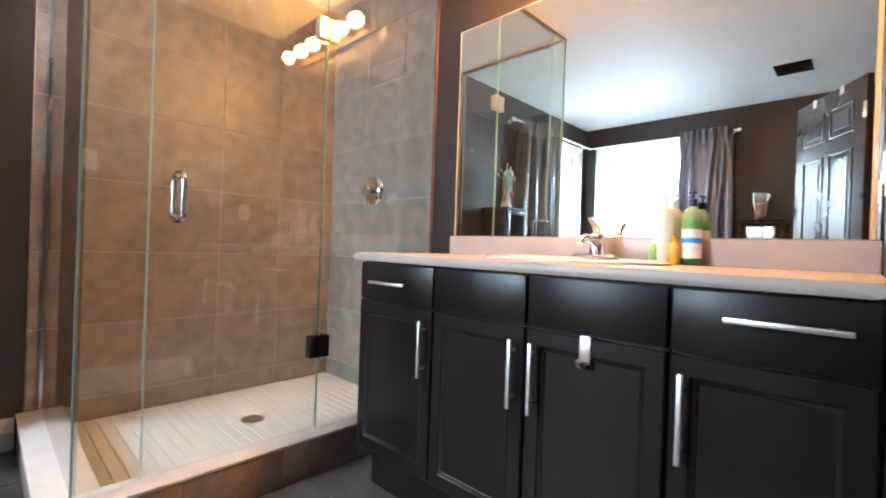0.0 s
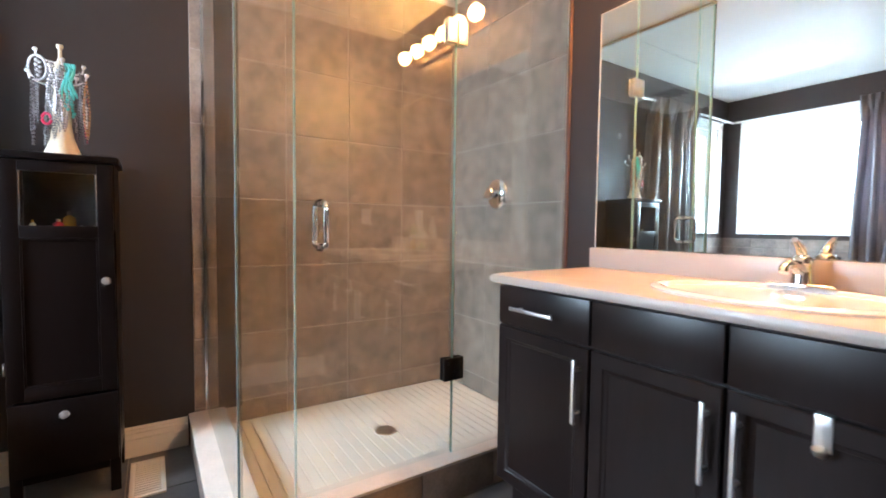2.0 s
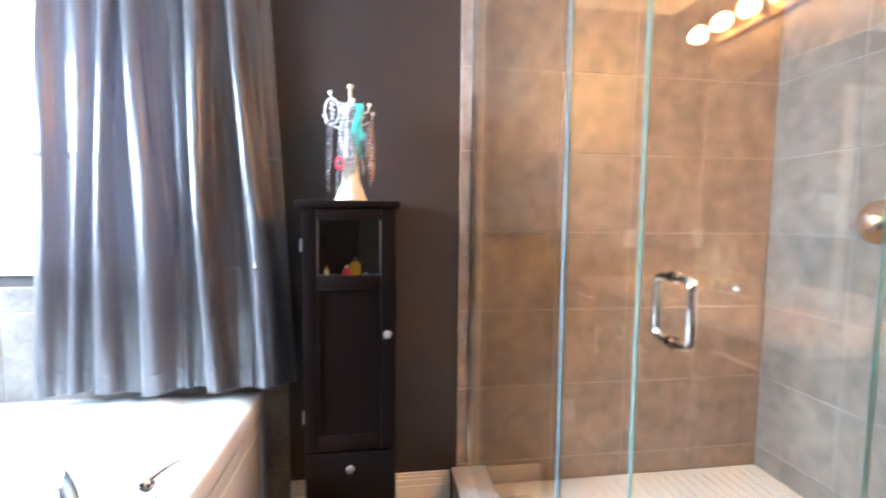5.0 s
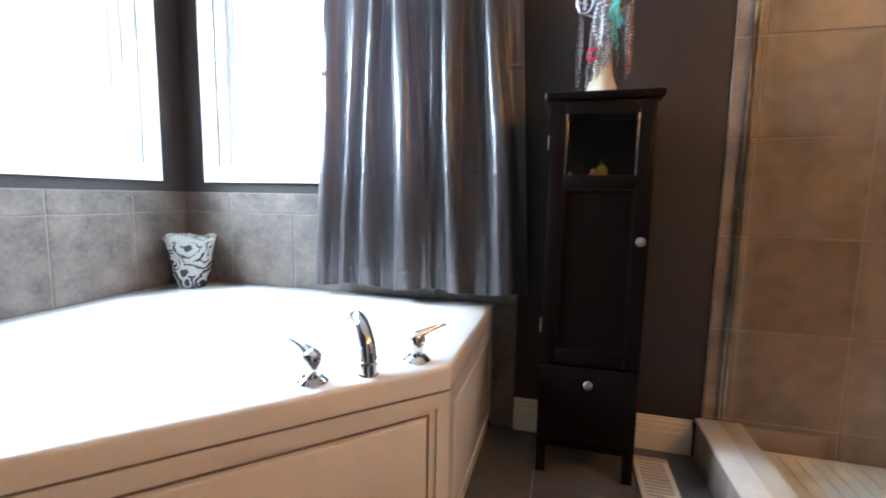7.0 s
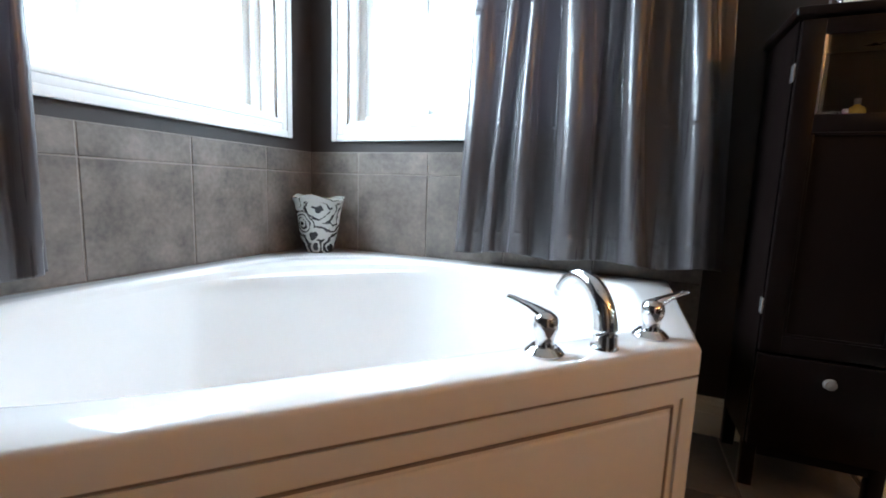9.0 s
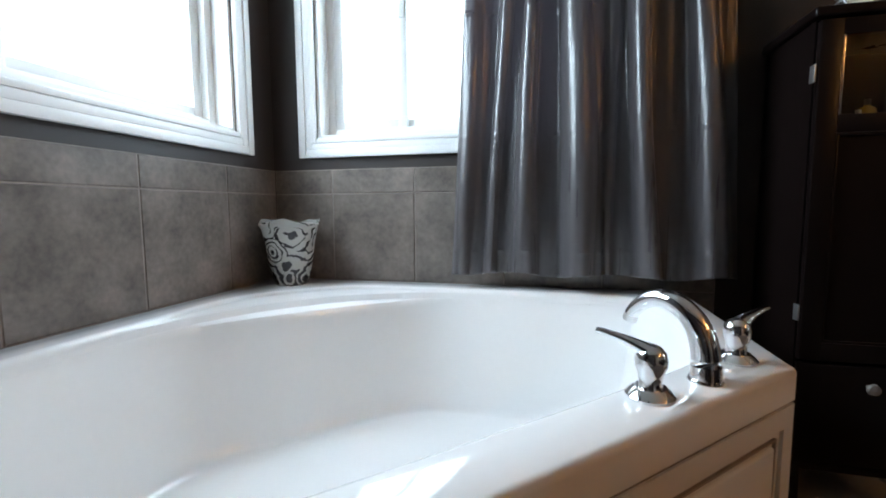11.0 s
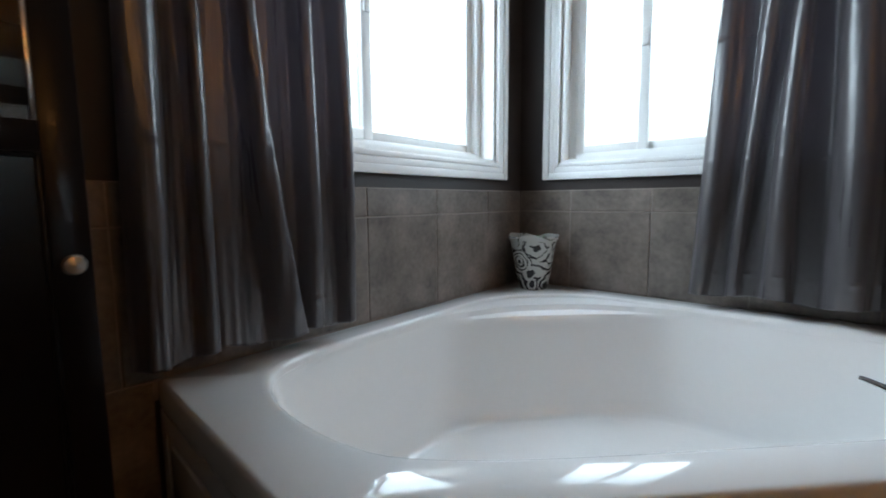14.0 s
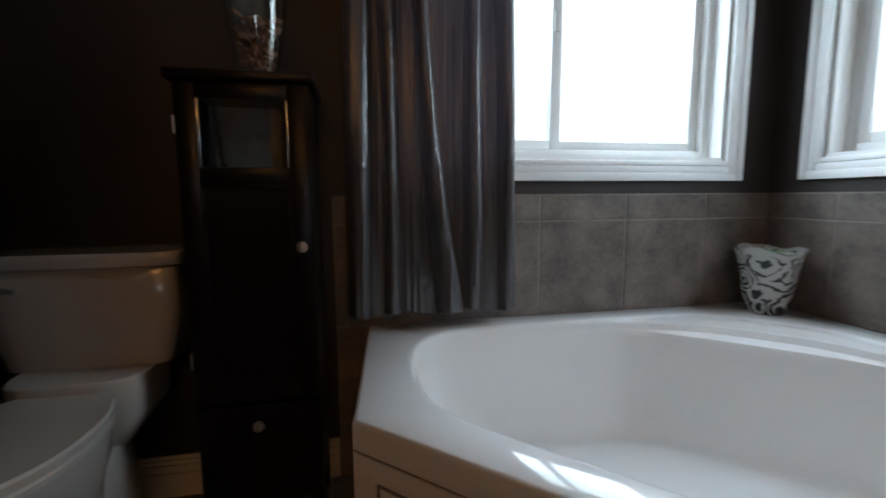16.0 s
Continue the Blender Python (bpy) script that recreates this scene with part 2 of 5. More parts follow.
hall = structure("wall_hall", boxes(((-1.85, -1.6, FLOOR - 0.008), (2.3, -1.5, CEIL)), ((-1.85, -1.5, FLOOR - 0.008), (-1.0, SOUTH - WALL, CEIL)), ((1.6, -1.5, FLOOR - 0.008), (2.3, SOUTH - WALL, CEIL))), M_CEIL, "pale painted hall walls beyond the doorway")

# bright hazy distance outside the two windows
M_HAZE = emit_mat("bright_overcast_distance", (0.93, 0.97, 1.0), 2.5)
backdrop = structure("backdrop", boxes(((-9.0, -3.0, -3.0), (-8.9, 12.0, 9.0)), ((-9.0, 11.9, -3.0), (4.0, 12.0, 9.0))), M_HAZE, "white overcast sky outside", "sky")


# ---- windows ----
def window(name, width, height, mullion, m):
    """Casing, jamb, sash frame and panes; local x along the wall, -y into the room, origin at the outer lower corner of the casing."""
    w = thing(name, "white painted window with stepped casing and sliding sash", "window", kind="structure")
    w.matrix_world = m
    c = CASE

    def ring(lo, hi, t, y0, y1, bevel=0.004):
        (x0, z0), (x1, z1) = lo, hi
        return boxes(((x0, y0, z0), (x0 + t, y1, z1)), ((x1 - t, y0, z0), (x1, y1, z1)),
                     ((x0 + t, y0, z0), (x1 - t, y1, z0 + t)), ((x0 + t, y0, z1 - t), (x1 - t, y1, z1)), bevel=bevel)
    part("casing", ring((0, 0), (width, height), c * 0.40, -0.020, 0.0), M_TRIM, w)
    part("casing_step", ring((c * 0.40, c * 0.40), (width - c * 0.40, height - c * 0.40), c * 0.35, -0.015, 0.0), M_TRIM, w)
    part("casing_bead", ring((c * 0.75, c * 0.75), (width - c * 0.75, height - c * 0.75), c * 0.25, -0.018, 0.0), M_TRIM, w)
    part("jamb", ring((c - 0.004, c - 0.004), (width - c + 0.004, height - c + 0.004), 0.018, 0.002, 0.135, 0.0), M_TRIM, w)
    a = c + 0.010
    part("window_frame", ring((a, a), (width - a, height - a), 0.034, 0.072, 0.130), M_TRIM, w)
    b = a + 0.030
    part("sash", ring((b, b), (mullion + 0.022, height - b), 0.040, 0.078, 0.100), M_TRIM, w)
    part("sash", ring((mullion - 0.02, b), (width - b, height - b), 0.040, 0.1005, 0.122), M_TRIM, w)
    g = part("pane", boxes(((b + 0.025, 0.086, b + 0.025), (mullion - 0.005, 0.090, height - b - 0.025))), M_GLASS, w)
    h = part("pane", boxes(((mullion + 0.005, 0.109, b + 0.025), (width - b - 0.025, 0.113, height - b - 0.025))), M_GLASS, w)
    for o in (g, h):
        o.visible_shadow = False
    part("latch", boxes(((mullion - 0.012, 0.066, height * 0.45), (mullion + 0.012, 0.0778, height * 0.45 + 0.07)), bevel=0.003), M_TRIM, w)
    return w


window("window_1", WIN_N[1] - WIN_N[0], WIN_N[3] - WIN_N[2], -1.342 - WIN_N[0], Matrix.Translation((WIN_N[0], NORTH + T, WIN_N[2])))
window("window_2", WIN_W[1] - WIN_W[0], WIN_W[3] - WIN_W[2], 1.76 - WIN_W[0], pose(WEST - T, WIN_W[0], WIN_W[2], 0, 0, 90))


# ---- bath tub ----
TUB_Z = 0.517
TUB_OUT = [(WEST, NORTH), (-0.325, NORTH), (-0.325, 1.914), (-1.222, 1.002), (WEST, 1.052)]
TUB_C = Vector((-1.14, 1.91))


TUB_IN = [(WEST + 0.088, NORTH - 0.105), (-0.425, NORTH - 0.105), (-0.425, 1.955), (-1.262, 1.105), (WEST + 0.098, 1.135)]


def to_edge(poly, th):
    """How far it is from the tub's middle to the outline, in the direction th."""
    d = Vector((math.cos(th), math.sin(th)))
    best = 9.0
    for (x0, y0), (x1, y1) in zip(poly, poly[1:] + poly[:1]):
        e = Vector((x1 - x0, y1 - y0))
        det = d.x * -e.y + d.y * e.x
        if abs(det) < 1e-9:
            continue
        r = Vector((x0, y0)) - TUB_C
        s = (r.x * -e.y + r.y * e.x) / det
        u = (d.x * r.y - d.y * r.x) / det
        if s > 0 and -1e-6 <= u <= 1 + 1e-6:
            best = min(best, s)
    return best


def tub_outer(th, grow=0.0):
    return TUB_C + Vector((math.cos(th), math.sin(th))) * (to_edge(TUB_OUT, th) + grow)


def tub_rim(th, deep):
    """Basin outline: an oval held inside the deck; deep is the oval's reach towards the corner of the room."""
    c, s = math.cos(th - math.pi / 4), math.sin(th - math.pi / 4)
    b = deep if s > 0 else 0.53
    r1 = ((abs(c) / 0.89) ** 2.6 + (abs(s) / b) ** 2.6) ** (-1 / 2.6)
    r2 = to_edge(TUB_IN, th)
    return (r1 ** -20 + r2 ** -20) ** -0.05


def tub_inner(th, k=1.0, ledge=0.0):
    r = tub_rim(th, 0.70) * (1 - ledge) + tub_rim(th, 0.49) * ledge
    return TUB_C + Vector((math.cos(th), math.sin(th))) * r * k


def bath_tub():
    tub = thing("bathtub", "white acrylic corner bathtub with angled front and panelled apron", "bathtub")
    angles = sorted([2 * math.pi * i / 180 for i in range(180)] + [math.atan2(y - TUB_C.y, x - TUB_C.x) % (2 * math.pi) for x, y in TUB_OUT])
    bm = bmesh.new()
    rows = []

    def ring(f, z):
        rows.append([bm.verts.new((*f(a)[:2], z(a) if callable(z) else z)) for a in angles])
    ring(lambda a: tub_outer(a), TUB_Z - 0.062)
    ring(lambda a: tub_outer(a), TUB_Z - 0.012)
    ring(lambda a: tub_outer(a, -0.004), TUB_Z - 0.004)
    ring(lambda a: tub_outer(a, -0.012), TUB_Z)
    back = lambda a: max(0.0, math.cos(a - 3 * math.pi / 4)) ** 0.7
    ring(lambda a: tub_inner(a, 1.012), TUB_Z)
    ring(lambda a: tub_inner(a, 1.0), TUB_Z - 0.0015)
    ring(lambda a: tub_inner(a, 0.992), TUB_Z - 0.006)
    ring(lambda a: tub_inner(a, 0.988), TUB_Z - 0.013)
    # stepped head rest towards the corner of the room: two shallow dished ledges with a crest between
    for k, ledge, fall, rise in ((0.986, 0.10, 0.020, 0.002), (0.985, 0.22, 0.022, -0.004), (0.984, 0.38, 0.024, 0.000), (0.983, 0.52, 0.025, 0.007), (0.983, 0.57, 0.026, 0.006),
                                 (0.982, 0.62, 0.028, -0.003), (0.981, 0.76, 0.031, -0.006), (0.980, 0.90, 0.034, 0.001), (0.978, 0.96, 0.040, 0.002), (0.975, 1.0, 0.052, -0.002)):
        ring(lambda a: tub_inner(a, k, ledge), lambda a: TUB_Z - fall + 2.1 * rise * back(a))
    for k, z in ((0.968, 0.43), (0.952, 0.36), (0.933, 0.28), (0.910, 0.205), (0.888, 0.155), (0.868, 0.128), (0.846, 0.114), (0.82, 0.108), (0.70, 0.103), (0.3, 0.098)):
        ring(lambda a: tub_inner(a, k, 1.0), z)
    for p, q in zip(rows, rows[1:]):
        for i in range(len(angles)):
            j = (i + 1) % len(angles)
            bm.faces.new((p[i], p[j], q[j], q[i]))
    bm.faces.new(rows[-1])
    bmesh.ops.remove_doubles(bm, verts=bm.verts, dist=1e-5)
    shell = part("shell", bm, M_ACRYL, tub)

    def apron(p0, p1, label=""):
        p0, p1 = Vector((*p0, 0)), Vector((*p1, 0))
        d = (p1 - p0)
        length = d.length
        ang = math.degrees(math.atan2(d.y, d.x))
        g = 0.038
        bm = boxes(((0.0, 0.006, FLOOR), (length, 0.03, TUB_Z - 0.064)))
        ob = part("apron", bm, M_ACRYL, tub)
        ob.matrix_world = pose(p0.x, p0.y, 0, 0, 0, ang)
        z0, z1 = 0.07, TUB_Z - 0.131
        pan = bmesh.new()
        box(pan, (g + 0.03, -0.001, z0), (length - g - 0.03, 0.010, z1), 0.006, 3)
        o2 = part("panel", pan, M_ACRYL, ob)
        for n, lo, hi in (("stile", (0.0, 0.0, 0.02), (g, 0.006, TUB_Z - 0.069)), ("stile", (length - g, 0.0, 0.02), (length, 0.006, TUB_Z - 0.069)),
                          ("rail", (g, 0.0, z1 + 0.024), (length - g, 0.006, TUB_Z - 0.069)), ("rail", (g, 0.0, 0.02), (length - g, 0.006, z0 - 0.024))):
            part(n, boxes((lo, hi)), M_ACRYL, ob, smooth=False)
        # dark strips draw the shade under the lip and around the panel
        part("lip_gap_shade", boxes(((0.0, 0.0035, TUB_Z - 0.0685), (length, 0.0058, TUB_Z - 0.0622))), M_GAPSHADE, ob, smooth=False)
        if length > 1:
            part("groove_shade", boxes(((g + 0.022, 0.001, z0 - 0.008), (g + 0.026, 0.0065, z1 + 0.008)), ((length - g - 0.026, 0.001, z0 - 0.008), (length - g - 0.022, 0.0065, z1 + 0.008)),
                                 ((g + 0.022, 0.001, z1 + 0.008), (length - g - 0.022, 0.0065, z1 + 0.012))), M_GAPSHADE, ob)
        return ob
    apron((-1.222, 1.002), (-0.325, 1.914))
    apron((-0.325, 1.914), (-0.325, NORTH))
    apron((WEST, 1.052), (-1.222, 1.002))
    bm = bmesh.new()
    rod(bm, (-1.02, 1.78, 0.095), (-1.02, 1.78, 0.101), 0.035, 20)
    part("drain", bm, M_CHROME, tub)
    return tub


bath_tub()


def tub_handle(at, ang):
    h = thing("tub_tap_handle", "polished chrome lever tap on the tub deck", "tap", (*at, TUB_Z), ang, "tub filler taps")
    bm = bmesh.new()
    lathe(bm, [(0.036, 0), (0.036, 0.004), (0.031, 0.010), (0.024, 0.016), (0.0, 0.016)])
    part("flange", bm, M_CHROME, h)
    bm = bmesh.new()
    lathe(bm, [(0.020, 0.012), (0.0165, 0.022), (0.018, 0.034), (0.0225, 0.048), (0.0235, 0.058), (0.021, 0.069), (0.014, 0.077), (0.005, 0.081), (0.0, 0.0815)])
    part("hub", bm, M_CHROME, h)
    bm = bmesh.new()
    tube(bm, [(0.0, 0, 0.067), (0.018, 0, 0.076), (0.036, 0, 0.083), (0.054, 0, 0.088), (0.071, 0, 0.092), (0.080, 0, 0.093)], [0.013, 0.0105, 0.0072, 0.0055, 0.0050, 0.0042])
    bmesh.ops.scale(bm, vec=(1, 1.35, 1), verts=bm.verts)
    part("lever", bm, M_CHROME, h)
    return h


tub_handle((-0.607, 1.718), 165)
tub_handle((-0.420, 1.922), 35)


def tub_spout():
    s = thing("tub_spout", "polished chrome arched tub spout", "tap", (-0.506, 1.803, TUB_Z), 135, "tub filler taps")
    bm = bmesh.new()
    lathe(bm, [(0.0275, 0), (0.0275, 0.003), (0.0255, 0.006), (0.0, 0.006)])
    part("flange", bm, M_CHROME, s)
    pts, rad = [], []
    for i in range(25):
        u = i / 24
        a = math.pi * (1.0 - 0.80 * u)
        pts.append((0.078 + 0.078 * math.cos(a), 0, 0.026 + 0.098 * math.sin(a)))
        rad.append(0.0235 - 0.0110 * u)
    pts = [(-0.001, 0, 0.002)] + pts
    rad = [0.0255] + rad
    bm = bmesh.new()
    tube(bm, pts, rad, 18)
    part("neck", bm, M_CHROME, s)
    bm = bmesh.new()
    rod(bm, Vector(pts[-1]), Vector(pts[-1]) + Vector((0.004, 0, -0.012)), 0.013)
    part("aerator", bm, M_STEEL, s)


tub_spout()


# ---- vanity ----
V_FACE, V_BACK, V_TOP = 1.346, EAST_V, 0.848
V_CUTS = (1.422, 1.031, 0.680, 0.328, 0.004)


def shaker(bm_w, bm_h):
    """Door front in its own plane, x across and z up, with a sunk centre panel and a chamfered inner edge."""
    bm = bmesh.new()
    w, h, t, r = bm_w, bm_h, 0.019, 0.040
    rings = [(0.0, 0.0, 0.0), (0.0, 0.0, -t + 0.003), (0.003, 0.003, -t), (r, r, -t), (r + 0.004, r + 0.004, -t + 0.004), (r + 0.010, r + 0.010, -t + 0.005), (r + 0.014, r + 0.014, -t + 0.009), (r + 0.022, r + 0.022, -t + 0.009)]
    vs = []
    for dx, dz, y in rings:
        vs.append([bm.verts.new(p) for p in ((dx, y, dz), (w - dx, y, dz), (w - dx, y, h - dz), (dx, y, h - dz))])
    for p, q in zip(vs, vs[1:]):
        for i in range(4):
            bm.faces.new((p[i], p[(i + 1) % 4], q[(i + 1) % 4], q[i]))
    bm.faces.new(vs[-1])
    bm.faces.new(vs[0][::-1])
    return bm


def bar_handle(parent, a, b):
    """Straight steel bar on two posts, off the front by 3 cm."""
    a, b = Vector(a), Vector(b)
    d = (b - a).normalized()
    side = Vector((0.0055, 0, 0)) if abs(d.z) > 0.5 else Vector((0, 0, 0.0055))
    lo, hi = a - side - Vector((0, 0.004, 0)), b + side + Vector((0, 0.004, 0))
    bm = bmesh.new()
    box(bm, [min(q) for q in zip(lo, hi)], [max(q) for q in zip(lo, hi)], 0.002, 2)
    h = part("handle", bm, M_STEEL, parent, "brushed steel bar handle")
    for p in (a + d * 0.03, b - d * 0.03):
        bm = bmesh.new()
        rod(bm, p, p + Vector((0, 0.03, 0)), 0.0045, 10)
        part("post", bm, M_STEEL, h)
    return h


def vanity_unit(y1, y0, handle_side, drawer_handle):
    w = y1 - y0
    u = thing("vanity_cabinet", "espresso wood vanity cabinet with a drawer front and panel door", "cabinet", (V_FACE + 0.019, y1, 0), -90, "vanity cabinets")
    part("body", boxes(((0.001, 0.002, 0.140), (w - 0.001, V_BACK - V_FACE - 0.021, V_TOP))), M_WOOD, u, smooth=False)
    part("plinth", boxes(((0.012 if y1 == V_CUTS[0] else 0.0, 0.055, FLOOR), (w, V_BACK - V_FACE - 0.021, 0.140))), M_WOOD, u, smooth=False)
    g = 0.004
    bm = bmesh.new()
    box(bm, (g, -0.019, 0.712), (w - g, 0.0, V_TOP - 0.006), 0.003, 2)
    dr = part("drawer_front", bm, M_WOOD, u)
    if drawer_handle:
        c, l, zz = drawer_handle
        bar_handle(dr, (c - l / 2, -0.047, zz), (c + l / 2, -0.047, zz))
    d = part("door", shaker(w - 2 * g, 0.703 - 0.152), M_WOOD, u)
    d.location = (g, 0, 0.152)
    hx = 0.028 if handle_side < 0 else w - 2 * g - 0.028
    bar_handle(d, (hx, -0.047, 0.485 - 0.152), (hx, -0.047, 0.670 - 0.152))
    return u


vanity_unit(V_CUTS[0], V_CUTS[1], 1, (0.180, 0.187, 0.774))
vanity_unit(V_CUTS[1], V_CUTS[2], 1, None)
unit3 = vanity_unit(V_CUTS[2], V_CUTS[3], -1, None)
vanity_unit(V_CUTS[3], V_CUTS[4], -1, (0.195, 0.185, 0.79))


def door_hook():
    h = thing("over_door_hook", "brushed steel hook hung over a cabinet door", "hook", (V_FACE, 0.512, 0.703), -90)
    part("strap", boxes(((-0.014, -0.0025, -0.062), (0.014, 0.0, 0.004)), bevel=0.0008), M_STEEL, h)
    part("lip", boxes(((-0.014, -0.0025, 0.0025), (0.014, 0.019, 0.0045)), bevel=0.0008), M_STEEL, h)
    bm = bmesh.new()
    tube(bm, [(0, -0.002, -0.058), (0, -0.014, -0.064), (0, -0.024, -0.060), (0, -0.028, -0.050)], [0.009, 0.008, 0.008, 0.009])
    part("hook", bm, M_STEEL, h)


door_hook()

# counter with a rounded nose and a hole for the basin
SINK = Vector((1.61, 0.70))


def countertop():
    c = thing("vanity_countertop", "cream laminate countertop with rounded edge and backsplash", "countertop")
    x0, x1, y0, y1, z0, z1 = 1.338, EAST_V, 0.003, 1.466, 0.8485, 0.880
    bm = bmesh.new()
    n = 64
    hole = lambda a: (SINK.x + 0.185 * math.cos(a), SINK.y + 0.245 * math.sin(a))

    def edge(a, inset):
        dx, dy = math.cos(a), math.sin(a)
        k = min(((x1 if dx > 0 else x0 + inset) - SINK.x) / dx if abs(dx) > 1e-6 else 9, ((y1 - inset if dy > 0 else y0) - SINK.y) / dy if abs(dy) > 1e-6 else 9)
        return SINK.x + dx * k, SINK.y + dy * k
    angs = sorted([2 * math.pi * i / n for i in range(n)] + [math.atan2(y - SINK.y, x - SINK.x) % (2 * math.pi) for x in (x0, x1) for y in (y0, y1)])
    rows = []
    for f, z in ((lambda a: hole(a), z0), (lambda a: hole(a), z1), (lambda a: edge(a, 0.012), z1), (lambda a: edge(a, 0.004), z1 - 0.004), (lambda a: edge(a, 0.0), z1 - 0.014),
                 (lambda a: edge(a, 0.0), z0 + 0.008), (lambda a: edge(a, 0.006), z0)):
        rows.append([bm.verts.new((*f(a), z)) for a in angs])
    rows.append(rows[0])
    for p, q in zip(rows, rows[1:]):
        for i in range(len(angs)):
            j = (i + 1) % len(angs)
            bm.faces.new((p[i], p[j], q[j], q[i]))
    part("slab", bm, M_COUNTER, c)
    bm = bmesh.new()
    box(bm, (EAST_V - 0.02, y0, z1), (EAST_V - 0.0005, 1.462, 0.963), 0.004, 2)
    part("backsplash", bm, M_COUNTER, c)


countertop()


M_SINK = mat("white_porcelain", (0.74, 0.71, 0.67), 0.10, var=0.02, scale=3, fine=60, coat=0.4)


def basin():
    s = thing("washbasin", "white oval porcelain washbasin set into the counter", "sink", (SINK.x, SINK.y, 0.88))
    bm = bmesh.new()
    lathe(bm, [(0.26, 0.0005), (0.262, 0.006), (0.255, 0.011), (0.238, 0.012), (0.225, 0.006), (0.21, -0.02), (0.18, -0.08), (0.12, -0.125), (0.03, -0.138), (0.0, -0.138)], 48)
    bmesh.ops.scale(bm, vec=(0.83, 1.11, 1), verts=bm.verts)
    part("bowl", bm, M_SINK, s)
    bm = bmesh.new()
    lathe(bm, [(0.022, -0.1365), (0.022, -0.133), (0.008, -0.131), (0.0, -0.131)], 20)
    part("drain", bm, M_CHROME, s)


basin()


def basin_tap():
    f = thing("basin_tap", "polished chrome single-lever basin tap", "tap", (1.805, 0.70, 0.891), 180)
    bm = bmesh.new()
    box(bm, (-0.028, -0.078, 0), (0.028, 0.078, 0.012), 0.008, 3)
    part("base_plate", bm, M_CHROME, f)
    bm = bmesh.new()
    lathe(bm, [(0.030, 0.010), (0.026, 0.03), (0.024, 0.058), (0.027, 0.066), (0.024, 0.078), (0.014, 0.088), (0.0, 0.090)])
    part("body", bm, M_CHROME, f)
    bm = bmesh.new()
    tube(bm, [(0.01, 0, 0.045), (0.05, 0, 0.062), (0.09, 0, 0.066), (0.118, 0, 0.058), (0.125, 0, 0.046)], [0.017, 0.016, 0.014, 0.012, 0.011])
    part("spout", bm, M_CHROME, f)
    bm = bmesh.new()
    tube(bm, [(0.0, 0, 0.084), (0.01, 0, 0.100), (0.035, 0, 0.118), (0.062, 0, 0.130)], [0.013, 0.012, 0.009, 0.007])
    part("lever", bm, M_CHROME, f)


basin_tap()

mirror = thing("wall_mirror", "large frameless wall mirror above the vanity", "mirror", (EAST_V, 0, 0))
bm = bmesh.new()
box(bm, (-0.006, 0.006, 0.965), (-0.0008, 1.442, 1.925), 0.0015, 1)
part("mirror_glass", bm, M_MIRROR, mirror, smooth=False)
part("edge_strip", boxes(((-0.007, 1.4425, 0.965), (-0.0008, 1.446, 1.925)), ((-0.007, 0.006, 1.9255), (-0.0008, 1.446, 1.928))), M_CREAM, mirror)


def vanity_light():
    l = thing("vanity_light_bar", "dark bronze bar light with six lit round bulbs", "wall lamp", (EAST_V, 0, 2.19))
    bm = bmesh.new()
    box(bm, (-0.022, 0.27, -0.055), (-0.0005, 1.225, 0.055), 0.02, 4)
    part("backplate", bm, M_BRONZE, l)
    for i in range(6):
        y = 0.352 + 0.159 * i
        bm = bmesh.new()
        rod(bm, (-0.02, y, 0), (-0.065, y, 0), 0.021, 20)
        part("socket", bm, M_BRONZE, l)
        bm = bmesh.new()
        bmesh.ops.create_uvsphere(bm, u_segments=24, v_segments=16, radius=0.042, matrix=Matrix.Translation((-0.105, y, 0)))
        part("bulb", bm, M_BULB, l, "lit frosted globe bulb")


M_BRONZE = mat("dark_bronze", (0.085, 0.058, 0.036), 0.35, 0.5, var=0.08)
M_BRASS = mat("polished_brass", (0.52, 0.40, 0.25), 0.30, 1.0, var=0.05)
vanity_light()


# ---- shower ----
CURB_Z = 0.135


def shower_base():
    s = thing("shower_tray", "cream acrylic shower base with a ribbed floor", "shower base")
    x0, x1, y0, y1 = 0.60, EAST_S, 1.705, NORTH
    bm = bmesh.new()
    box(bm, (x0 - 0.03, y0 - 0.03, FLOOR), (x1 - 0.001, y1 - 0.001, 0.040))
    part("pan", bm, M_PAN, s, smooth=False)
    bm = bmesh.new()
    n = 27
    step = (x1 - x0 - 0.06) / n
    for i in range(n):
        a = x0 + 0.03 + i * step
        box(bm, (a + 0.0025, y0 + 0.03, 0.040), (a + step - 0.0025, y1 - 0.03, 0.0455), 0.0018, 1)
    part("ribs", bm, M_PAN, s)
    bm = bmesh.new()
    rod(bm, (1.262, 2.149, 0.045), (1.262, 2.149, 0.0485), 0.055, 32)
    d = part("drain", bm, M_STEEL, s, "round dark metal drain cover")
    bm = bmesh.new()
    for i in range(-3, 4):
        for j in range(-3, 4):
            if i * i + j * j < 11:
                rod(bm, (1.262 + i * 0.013, 2.149 + j * 0.013, 0.0480), (1.262 + i * 0.013, 2.149 + j * 0.013, 0.0490), 0.0042, 8)
    part("holes", bm, M_BLACK, d)


shower_base()


